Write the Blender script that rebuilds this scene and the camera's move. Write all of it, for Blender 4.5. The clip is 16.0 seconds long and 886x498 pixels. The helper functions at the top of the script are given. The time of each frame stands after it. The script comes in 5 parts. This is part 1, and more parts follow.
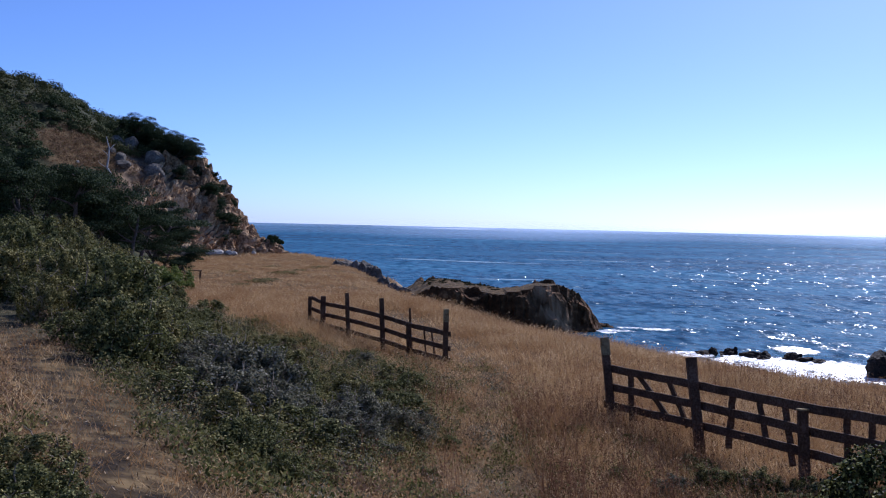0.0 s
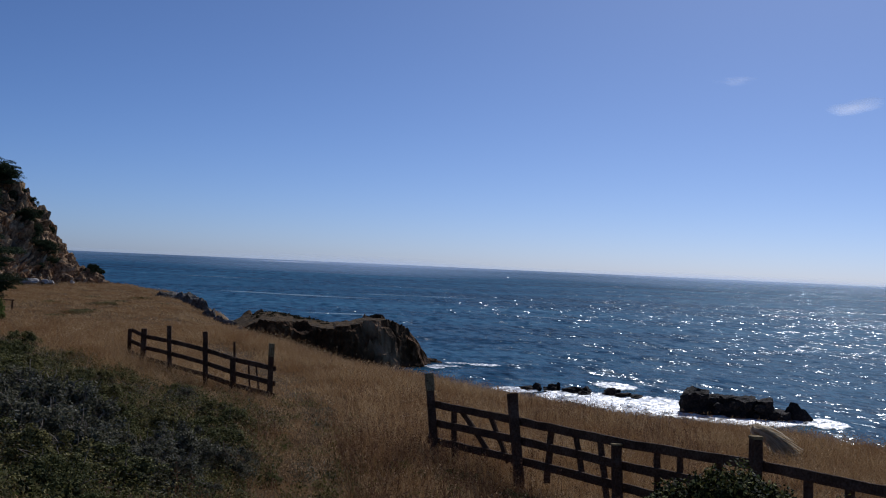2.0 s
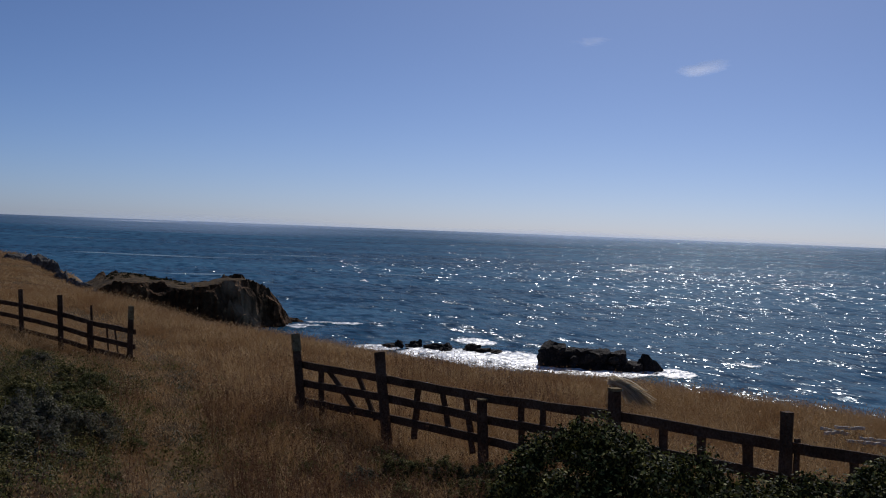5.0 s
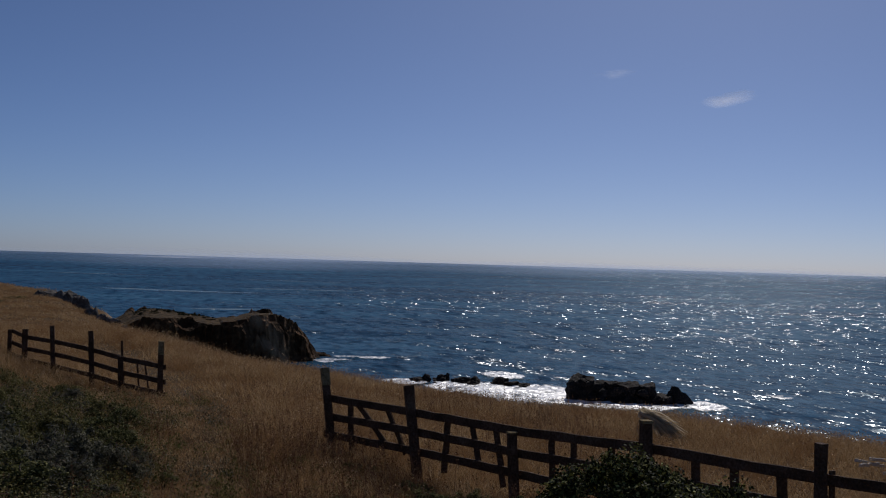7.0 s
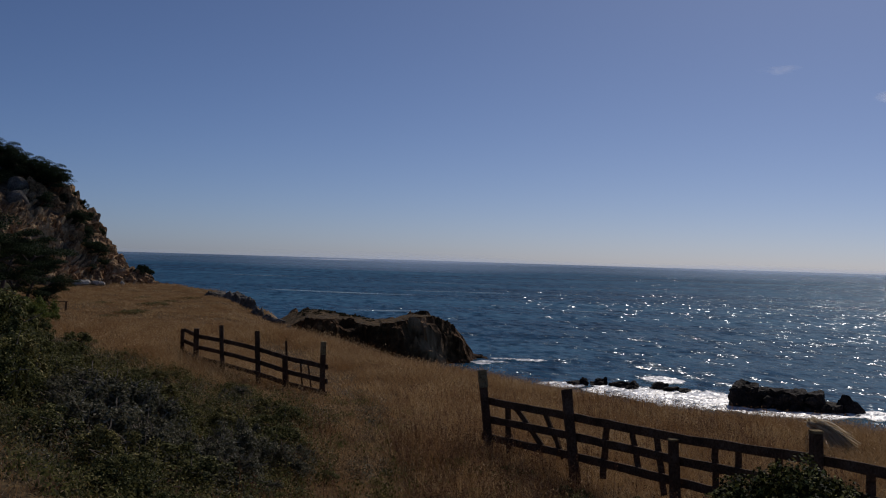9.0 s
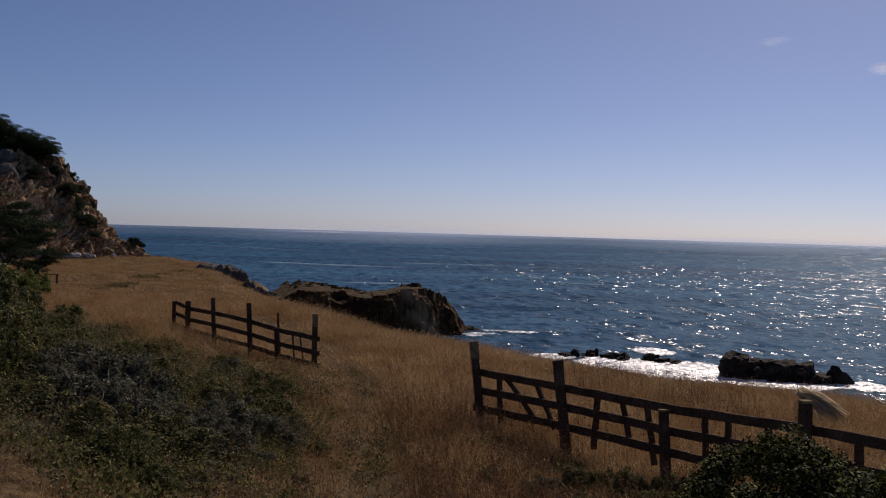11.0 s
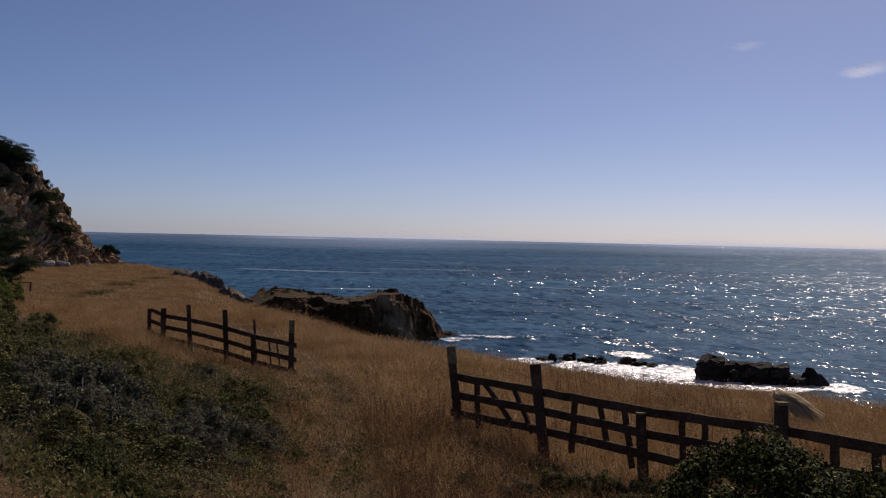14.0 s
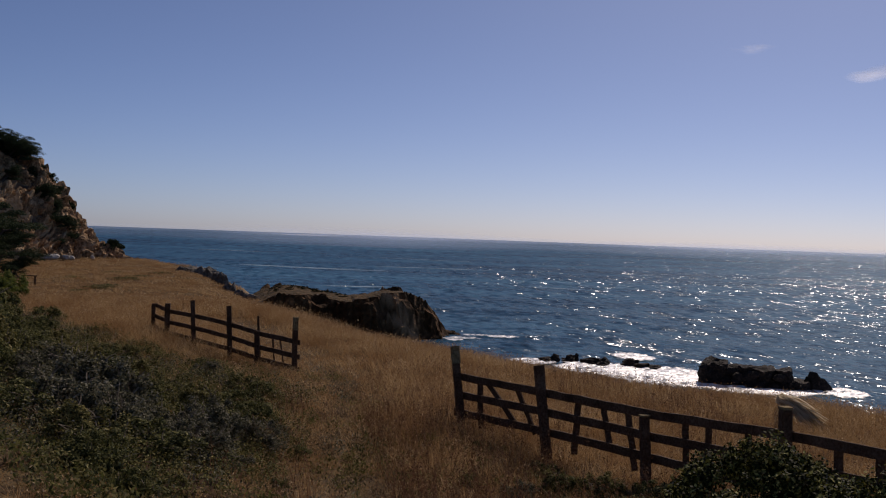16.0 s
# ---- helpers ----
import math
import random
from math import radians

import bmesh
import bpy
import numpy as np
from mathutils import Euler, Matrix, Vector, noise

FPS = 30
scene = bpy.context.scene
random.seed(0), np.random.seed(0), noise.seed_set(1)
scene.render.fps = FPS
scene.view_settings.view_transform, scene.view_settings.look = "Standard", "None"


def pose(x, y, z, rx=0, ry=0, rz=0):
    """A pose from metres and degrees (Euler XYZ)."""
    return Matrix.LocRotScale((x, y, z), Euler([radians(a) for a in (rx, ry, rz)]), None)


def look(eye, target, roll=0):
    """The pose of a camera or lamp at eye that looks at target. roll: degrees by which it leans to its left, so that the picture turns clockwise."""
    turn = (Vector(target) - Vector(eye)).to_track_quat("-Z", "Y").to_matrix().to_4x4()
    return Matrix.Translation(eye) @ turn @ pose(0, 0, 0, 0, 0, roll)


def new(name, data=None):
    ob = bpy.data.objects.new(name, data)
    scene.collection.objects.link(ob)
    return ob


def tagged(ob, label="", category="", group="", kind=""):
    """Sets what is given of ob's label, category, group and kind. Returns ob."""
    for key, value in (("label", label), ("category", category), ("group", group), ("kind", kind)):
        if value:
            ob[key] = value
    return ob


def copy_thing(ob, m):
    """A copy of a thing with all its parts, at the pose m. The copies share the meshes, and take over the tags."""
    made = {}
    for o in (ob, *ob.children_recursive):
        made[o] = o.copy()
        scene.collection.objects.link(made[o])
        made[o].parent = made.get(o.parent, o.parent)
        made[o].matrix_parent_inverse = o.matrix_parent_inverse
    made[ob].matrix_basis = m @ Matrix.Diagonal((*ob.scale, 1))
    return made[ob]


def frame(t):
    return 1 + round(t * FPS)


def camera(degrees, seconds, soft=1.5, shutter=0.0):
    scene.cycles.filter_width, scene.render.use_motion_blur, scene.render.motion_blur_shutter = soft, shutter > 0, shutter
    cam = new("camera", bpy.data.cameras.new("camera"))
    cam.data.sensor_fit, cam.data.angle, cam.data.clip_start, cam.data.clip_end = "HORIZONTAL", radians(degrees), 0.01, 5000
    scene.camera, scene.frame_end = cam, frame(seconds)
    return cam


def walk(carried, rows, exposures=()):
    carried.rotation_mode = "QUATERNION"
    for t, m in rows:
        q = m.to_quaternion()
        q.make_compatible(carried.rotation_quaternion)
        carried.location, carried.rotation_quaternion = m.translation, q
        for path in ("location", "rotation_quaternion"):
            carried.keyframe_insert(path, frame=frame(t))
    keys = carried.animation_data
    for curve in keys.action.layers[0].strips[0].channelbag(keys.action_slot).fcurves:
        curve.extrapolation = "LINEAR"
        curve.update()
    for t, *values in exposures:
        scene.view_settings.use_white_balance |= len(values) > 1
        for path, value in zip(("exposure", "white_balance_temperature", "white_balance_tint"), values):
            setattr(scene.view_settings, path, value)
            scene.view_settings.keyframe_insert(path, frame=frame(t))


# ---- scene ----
cam = camera(44.96, 16.0, 1.1)
EYE = Vector((0.0, 0.0, 20.0))
# seconds; turn to the left, tilt up, lean, in degrees; sway of the eye in metres
ROWS = [
    (0.0, 0.01, -1.42, 1.32, 0.040, 0.028, -0.029),
    (0.5, -3.01, -1.50, 2.16, 0.060, 0.020, -0.039),
    (1.0, -5.78, -0.82, 1.19, 0.096, 0.039, -0.032),
    (1.5, -9.22, 0.17, 1.86, 0.088, 0.011, -0.010),
    (2.0, -8.94, 0.72, 2.57, 0.108, 0.037, -0.014),
    (2.5, -9.33, 1.13, 1.39, 0.055, 0.012, -0.013),
    (3.0, -9.70, 1.27, 2.16, -0.010, -0.008, 0.012),
    (3.5, -11.30, 0.38, -0.34, -0.032, -0.080, 0.006),
    (4.0, -13.63, -0.78, 0.66, 0.012, 0.027, 0.012),
    (4.5, -15.74, -1.23, 2.17, 0.021, 0.022, 0.009),
    (4.7, -16.31, -1.29, 2.27, 0.013, -0.004, 0.013),
    (6.8, -16.69, 0.61, 1.89, -0.026, -0.083, 0.005),
    (7.0, -14.99, 0.53, 1.71, -0.040, -0.070, 0.007),
    (7.5, -10.67, 0.52, 2.12, 0.012, 0.021, 0.009),
    (8.0, -8.99, 0.64, 2.16, -0.009, 0.038, 0.009),
    (8.5, -7.45, 0.50, 2.09, -0.023, 0.005, 0.004),
    (9.0, -6.62, 0.41, 1.73, -0.039, -0.009, 0.009),
    (11.5, -7.44, -1.23, 1.37, -0.035, -0.009, 0.000),
    (12.0, -7.73, -0.92, 1.06, -0.034, 0.009, 0.003),
    (12.5, -7.52, -0.85, 1.29, -0.043, -0.014, 0.007),
    (13.0, -7.35, -0.67, 1.40, -0.049, -0.002, -0.001),
    (13.5, -8.16, -0.71, 1.34, -0.059, -0.012, 0.009),
    (14.0, -8.34, -0.74, 1.28, -0.028, 0.011, -0.008),
    (14.5, -8.53, -0.92, 1.30, -0.041, 0.002, 0.001),
    (15.0, -8.56, -1.00, 1.91, -0.041, 0.016, 0.008),
    (15.5, -8.44, -0.69, 2.03, -0.054, 0.015, 0.002),
    (16.0, -8.12, -0.81, 2.07, -0.044, 0.030, 0.001),
]


def view(yaw, pitch, roll, *sway):
    y, p = radians(yaw), radians(pitch)
    ahead = Vector((-math.sin(y) * math.cos(p), math.cos(y) * math.cos(p), math.sin(p)))
    eye = EYE + Vector(sway)
    return look(eye, eye + ahead, roll)


walk(cam, [(t, view(*row)) for t, *row in ROWS],
     [(0.0, 0.2, 5150, 21), (0.5, -0.08, 5250, 21), (1.0, -0.36, 5500, 15), (1.5, -0.8, 5400, 13), (4.5, -0.94, 5700, 13), (7.0, -1.3, 5850, 14), (9.0, -1.28, 6100, 15),
      (11.5, -0.86, 6650, 21), (16.0, -0.86, 6650, 21)])

# ---- light ----
SUN_AZ, SUN_EL = 31.0, 40.0  # degrees to the right of +y, above the horizon
world = bpy.data.worlds.new("sky")
scene.world = world
world.use_nodes = True
wn, wl = world.node_tree.nodes, world.node_tree.links
sky = wn.new("ShaderNodeTexSky")
sky.sky_type, sky.sun_disc = "NISHITA", False
sky.sun_elevation, sky.sun_rotation = radians(SUN_EL), radians(SUN_AZ)
sky.air_density, sky.dust_density, sky.ozone_density = 0.5, 0.6, 6.1
wl.new(sky.outputs["Color"], wn["Background"].inputs["Color"])
wn["Background"].inputs["Strength"].default_value = 0.113
sun = new("sun", bpy.data.lights.new("sun", "SUN"))
sun.data.energy, sun.data.angle, sun.data.color = 4.3, radians(0.5), (1.0, 0.9, 0.74)
_a, _e = radians(SUN_AZ), radians(SUN_EL)
TO_SUN = Vector((math.sin(_a) * math.cos(_e), math.cos(_a) * math.cos(_e), math.sin(_e)))
sun.matrix_world = look(Vector((0, 0, 60)), Vector((0, 0, 60)) - TO_SUN)

# ---- materials ----


def material(name, colours, scale=1.0, detail=0.35, rough=0.9, bump=0.3, fine=8.0, coords="Object", stops=None, spec=0.12):
    """Two scales of noise through a colour ramp, fine relief."""
    m = bpy.data.materials.new(name)
    m.use_nodes = True
    n, l = m.node_tree.nodes, m.node_tree.links
    p = n["Principled BSDF"]
    tc = n.new("ShaderNodeTexCoord")
    big, small = n.new("ShaderNodeTexNoise"), n.new("ShaderNodeTexNoise")
    big.inputs["Scale"].default_value, big.inputs["Detail"].default_value = scale, 6
    small.inputs["Scale"].default_value, small.inputs["Detail"].default_value = scale * fine, 5
    mix = n.new("ShaderNodeMix")
    mix.inputs["Factor"].default_value = detail
    l.new(tc.outputs[coords], big.inputs["Vector"]), l.new(tc.outputs[coords], small.inputs["Vector"])
    l.new(big.outputs["Fac"], mix.inputs[2]), l.new(small.outputs["Fac"], mix.inputs[3])
    ramp = n.new("ShaderNodeValToRGB")
    fill(ramp, colours, stops or [0.32 + 0.36 * i / max(1, len(colours) - 1) for i in range(len(colours))])
    l.new(mix.outputs[0], ramp.inputs["Fac"])
    l.new(ramp.outputs["Color"], p.inputs["Base Color"])
    b = n.new("ShaderNodeBump")
    b.inputs["Strength"].default_value, b.inputs["Distance"].default_value = bump, 0.3 / scale
    l.new(mix.outputs[0], b.inputs["Height"]), l.new(b.outputs["Normal"], p.inputs["Normal"])
    p.inputs["Roughness"].default_value = rough
    p.inputs["Specular IOR Level"].default_value = spec
    return m


def fill(ramp, colours, stops):
    e = ramp.color_ramp.elements
    while len(e) < len(colours):
        e.new(0.5)
    for el, c, s in zip(e, colours, stops):
        el.position, el.color = s, (*c, 1)


def leafy(name, colours, through_light=0.35, rough=0.7, patch=0.0, patch_colour=None):
    """Leaves or blades: a colour for each piece, partly letting light through."""
    m = bpy.data.materials.new(name)
    m.use_nodes = True
    n, l = m.node_tree.nodes, m.node_tree.links
    geo = n.new("ShaderNodeNewGeometry")
    ramp = n.new("ShaderNodeValToRGB")
    fill(ramp, colours, [i / max(1, len(colours) - 1) for i in range(len(colours))])
    l.new(geo.outputs["Random Per Island"], ramp.inputs["Fac"])
    col = ramp.outputs["Color"]
    if patch:
        tc, no, r2, mx = n.new("ShaderNodeTexCoord"), n.new("ShaderNodeTexNoise"), n.new("ShaderNodeValToRGB"), n.new("ShaderNodeMix")
        mx.data_type = "RGBA"
        no.inputs["Scale"].default_value, no.inputs["Detail"].default_value = patch, 4
        fill(r2, [(0, 0, 0), (1, 1, 1)], [0.42, 0.62])
        l.new(tc.outputs["Object"], no.inputs["Vector"]), l.new(no.outputs["Fac"], r2.inputs["Fac"])
        l.new(r2.outputs["Color"], mx.inputs["Factor"]), l.new(col, mx.inputs["A"])
        mx.inputs["B"].default_value = (*patch_colour, 1)
        col = mx.outputs["Result"]
    p, t, mix = n["Principled BSDF"], n.new("ShaderNodeBsdfTranslucent"), n.new("ShaderNodeMixShader")
    p.inputs["Roughness"].default_value = rough
    p.inputs["Specular IOR Level"].default_value = 0.08
    l.new(col, p.inputs["Base Color"]), l.new(col, t.inputs["Color"])
    mix.inputs["Fac"].default_value = through_light
    l.new(p.outputs[0], mix.inputs[1]), l.new(t.outputs[0], mix.inputs[2])
    l.new(mix.outputs[0], n["Material Output"].inputs["Surface"])
    return m


M_WOOD = material("weathered_wood", [(0.042, 0.024, 0.014), (0.105, 0.062, 0.036), (0.2, 0.135, 0.088)], 3.0, 0.5, 0.85, 0.5, 12)
M_LICHEN = material("lichen", [(0.06, 0.04, 0.025), (0.28, 0.21, 0.1), (0.36, 0.3, 0.18)], 12.0, 0.5, 0.95, 0.5, 4)
M_CLIFF = material("cliff_rock", [(0.04, 0.026, 0.015), (0.2, 0.122, 0.064), (0.47, 0.3, 0.158), (0.78, 0.58, 0.36)], 0.7, 0.5, 0.95, 1.0, 6)
M_BOULDER = material("boulder_rock", [(0.055, 0.048, 0.04), (0.15, 0.133, 0.11), (0.3, 0.262, 0.22)], 0.9, 0.5, 0.95, 0.6, 8)
# lighter tan rock, its colours raised further to stand in for sunlight
M_TAN = material("sunlit_tan_rock", [(0.24, 0.155, 0.085), (0.55, 0.39, 0.22), (0.78, 0.6, 0.39)], 0.6, 0.5, 0.95, 1.0, 6)
M_PALE = material("pale_rock", [(0.4, 0.37, 0.32), (0.6, 0.56, 0.5)], 0.8, 0.5, 0.95, 0.5, 8)
M_SEAROCK = material("wet_sea_rock", [(0.009, 0.007, 0.006), (0.024, 0.018, 0.015), (0.085, 0.056, 0.042)], 0.5, 0.5, 0.85, 0.8, 8, spec=0.2)

# ---- the shape of the land ----
COAST = [(40, -60), (28, -20), (19.5, 13.5), (16.3, 20.3), (13.8, 24.0), (9.2, 29.2), (5.9, 36.8), (2.2, 45.2), (-1.7, 61), (-6.6, 95), (-13.0, 109),
         (-16.5, 114), (-21, 121), (-34, 140), (-60, 170), (-80, 235), (-170, 235), (-170, -60)]
SEA_BED = -4.0


def smooth(a, b, v):
    s = np.clip((np.asarray(v, float) - a) / (b - a), 0, 1)
    return s * s * (3 - 2 * s)


def inside(x, y, poly):
    """Metres inside the outline, negative outside."""
    x, y = np.asarray(x, float), np.asarray(y, float)
    best, odd = np.full(x.shape, 1e9), np.zeros(x.shape, bool)
    for (ax, ay), (bx, by) in zip(poly, poly[1:] + poly[:1]):
        dx, dy = bx - ax, by - ay
        s = np.clip(((x - ax) * dx + (y - ay) * dy) / (dx * dx + dy * dy), 0, 1)
        best = np.minimum(best, np.hypot(x - ax - s * dx, y - ay - s * dy))
        if dy:
            odd ^= ((ay > y) != (by > y)) & (x < ax + (y - ay) / dy * dx)
    return np.where(odd, best, -best)


def along(x, y, line):
    """Metres from an open line."""
    best = np.full(np.shape(x), 1e9)
    for (ax, ay), (bx, by) in zip(line, line[1:]):
        dx, dy = bx - ax, by - ay
        s = np.clip(((x - ax) * dx + (y - ay) * dy) / (dx * dx + dy * dy), 0, 1)
        best = np.minimum(best, np.hypot(x - ax - s * dx, y - ay - s * dy))
    return best


def ripple(x, y, size, seed=0.0):
    """A cheap uneven surface, about -1 to 1."""
    a, b = x / size + seed * 1.7, y / size - seed * 2.3
    v = np.sin(a * 1.3 + 1.9 * np.sin(b * 0.7 + seed)) + np.sin(b * 1.7 - 1.3 * np.sin(a * 0.9 + 2 * seed)) + 0.6 * np.sin(2.9 * a + 1.7 * b) * np.sin(2.3 * b - a)
    return v / 2.6


def rough_noise(x, y, size, seed=0, octaves=4):
    """Uneven value noise, about -1 to 1, each octave half the size and strength."""
    out, strong, total = np.zeros(np.shape(x)), 1.0, 0.0
    for o in range(octaves):
        a, b = np.asarray(x, float) / size + 17.3 * seed + 5.1 * o, np.asarray(y, float) / size - 9.7 * seed + 3.7 * o
        i, j = np.floor(a), np.floor(b)
        u, v = a - i, b - j
        u, v = u * u * (3 - 2 * u), v * v * (3 - 2 * v)
        dot = lambda p, q: np.modf(np.abs(np.sin(p * 127.1 + q * 311.7) * 43758.5453))[0]
        out += strong * ((dot(i, j) * (1 - u) + dot(i + 1, j) * u) * (1 - v) + (dot(i, j + 1) * (1 - u) + dot(i + 1, j + 1) * u) * v - 0.5) * 2
        total, strong, size = total + strong, strong * 0.55, size * 0.5
    return out / total * 1.6


def ridge(x):
    """How far the hill stands over the field, by x."""
    return np.interp(x, [-170, -80, -48, -43, -40, -37, -34, -30, -26.5, -25.3, -22.9, -21.7, -20.5, -18.8, -17], [28, 18, 15.9, 15.1, 14.3, 13.2, 12.0, 10.2, 9.0, 8.4, 5.3, 3.6, 2.1, 0.8, 0.0])


def height(x, y):
    x, y = np.asarray(x, float), np.asarray(y, float)
    v = 0.94 * x + 0.345 * y
    z = 16.45 + 1.75 * (1 - smooth(-0.2, 6.2, v)) + 0.07 * np.maximum(0, -v - 1) * (1 - smooth(45, 80, y))
    z = z + 0.06 * ripple(x, y, 2.2) + 0.15 * ripple(x, y, 9, 1) * smooth(20, 50, y)
    z = z - 0.3 * np.exp(-((x + 2.2) / 4.5) ** 2 - ((y - 31) / 6.5) ** 2)
    toe = np.interp(x, [-60, -45, -36, -30, -26, -16], [66, 68, 72, 80, 98, 105])
    run = np.interp(x, [-60, -45, -36, -30, -26, -16], [54, 50, 44, 36, 14, 8])
    hill = ridge(x) * smooth(0, 1, (y - toe) / run) * (1 - 0.7 * smooth(122, 190, y)) * (1 - 0.95 * smooth(112, 122, y) * smooth(-33, -27, x))
    z = z + hill * (1 + 0.06 * ripple(x, y, 5, 3)) + 0.35 * ripple(x, y, 3, 2) * np.clip(hill / 5, 0, 1)
    sd = inside(x, y, COAST) + 0.8 * ripple(x, y, 4, 5) * smooth(25, 60, y) + 0.25 * ripple(x, y, 1.5, 6)
    z = z - 0.7 * (1 - smooth(0, 5, sd)) ** 2
    return SEA_BED + (z - SEA_BED) * smooth(-9, 0.3, sd)


def ground_at(x, y):
    return float(height(np.array([float(x)]), np.array([float(y)]))[0])


TRAIL = [(0, -6), (-0.4, 1), (-1.9, 6.8), (-2.7, 8.6), (-4.1, 11.4), (-6.9, 16.3), (-12, 24), (-20, 34)]
GATE_PATH = [(-0.2, 3), (0.6, 9), (0.9, 14), (0.8, 19), (1.4, 24), (0.4, 32), (-2, 42)]


def mesh_of(name, verts, faces, mat, smooth_shade=True):
    """A mesh from arrays of corners and of quads or triangles."""
    verts, faces = np.asarray(verts, np.float32), np.asarray(faces, np.int32)
    me = bpy.data.meshes.new(name)
    k = faces.shape[1]
    me.vertices.add(len(verts)), me.loops.add(faces.size), me.polygons.add(len(faces))
    me.vertices.foreach_set("co", verts.ravel())
    me.loops.foreach_set("vertex_index", faces.ravel())
    me.polygons.foreach_set("loop_start", np.arange(0, faces.size, k, dtype=np.int32))
    me.polygons.foreach_set("use_smooth", np.full(len(faces), smooth_shade))
    me.update(calc_edges=True)
    me.materials.append(mat)
    return me


def sheet(xs, ys):
    gx, gy = np.meshgrid(xs, ys)
    nx, ny = len(xs), len(ys)
    i = (np.arange(ny - 1)[:, None] * nx + np.arange(nx - 1)).ravel()
    return gx.ravel(), gy.ravel(), np.stack([i, i + 1, i + nx + 1, i + nx], 1)


def steps(*spans):
    """Places along a line: (from, to, step) one after the other."""
    return np.concatenate([np.arange(a, b - 1e-6, s) for a, b, s in spans])


def ground_material():
    m = material("dry_ground", [(0.06, 0.038, 0.017), (0.11, 0.07, 0.031), (0.18, 0.118, 0.056)], 0.8, 0.5, 0.95, 0.22, 9)
    n, l = m.node_tree.nodes, m.node_tree.links
    p = n["Principled BSDF"]
    base = p.inputs["Base Color"].links[0].from_socket
    for attr, cols, scale in (("worn", [(0.015, 0.009, 0.004), (0.062, 0.04, 0.017), (0.17, 0.115, 0.05)], 3.2),
                              ("bush", [(0.016, 0.02, 0.009), (0.034, 0.038, 0.017), (0.065, 0.058, 0.028)], 1.2),
                              ("rock", [(0.05, 0.038, 0.03), (0.2, 0.14, 0.09), (0.38, 0.27, 0.17)], 0.5)):
        at, no, ra, mx = n.new("ShaderNodeAttribute"), n.new("ShaderNodeTexNoise"), n.new("ShaderNodeValToRGB"), n.new("ShaderNodeMix")
        tc = n.new("ShaderNodeTexCoord")
        at.attribute_name, mx.data_type = attr, "RGBA"
        no.inputs["Scale"].default_value, no.inputs["Detail"].default_value = scale, 8
        fill(ra, cols, [0.35, 0.5, 0.65])
        l.new(tc.outputs["Object"], no.inputs["Vector"]), l.new(no.outputs["Fac"], ra.inputs["Fac"])
        l.new(at.outputs["Fac"], mx.inputs["Factor"]), l.new(base, mx.inputs["A"]), l.new(ra.outputs["Color"], mx.inputs["B"])
        base = mx.outputs["Result"]
    l.new(base, p.inputs["Base Color"])
    return m


SCRUB = [(-2.7, 8.8), (-1.8, 8.3), (-1.0, 8.7), (-0.6, 12.3), (-0.2, 17), (0.2, 20), (0.3, 23.2), (-1.5, 28.2), (-4.1, 32.4), (-7.3, 37.5), (-10.4, 43), (-14.2, 55), (-40, 56), (-32, 30), (-9.5, 19), (-5.4, 13.8), (-3.5, 9.9)]


def scrubby(x, y):
    return smooth(-0.3, 0.8, inside(x, y, SCRUB) + 0.5 * ripple(x, y, 1.3, 4))


def make_ground():
    xs = steps((-170, -70, 5), (-70, -30, 0.8), (-30, -14, 0.5), (-14, 16, 0.3), (16, 60, 2.0))
    ys = steps((-60, -4, 3), (-4, 40, 0.3), (40, 74, 0.6), (74, 125, 0.5), (125, 240, 4))
    x, y, faces = sheet(xs, ys)
    z = height(x, y)
    ob = new("ground", mesh_of("ground", np.stack([x, y, z], 1), faces, ground_material()))
    sd = inside(x, y, COAST)
    bare = np.maximum(1 - smooth(0.35, 0.8, along(x, y, TRAIL) + 0.2 * ripple(x, y, 0.7)), 0.7 * (1 - smooth(0.0, 0.4, along(x, y, GATE_PATH) + 0.25 * ripple(x, y, 0.8, 2))))
    slope = ridge(x) * (y > 70)
    bare_rock = np.maximum(1 - smooth(-1.5, 0.2, sd), smooth(99, 101, y) * smooth(-33, -30, x) * (y < 125))
    for name, v in (("worn", bare), ("bush", np.maximum(0.8 * smooth(0.0, 1.2, inside(x, y, SCRUB)), smooth(4, 7, slope) * smooth(66, 72, y) * smooth(0.8, 1.2, np.hypot((x + 33.5) / 4.5, (y - 101) / 6.5)))), ("rock", bare_rock)):
        a = ob.data.attributes.new(name, "FLOAT", "POINT")
        a.data.foreach_set("value", np.asarray(v, np.float32))
    return tagged(ob, "dry coastal bluff ground with dirt trails and brown earth", "ground", kind="structure")


make_ground()


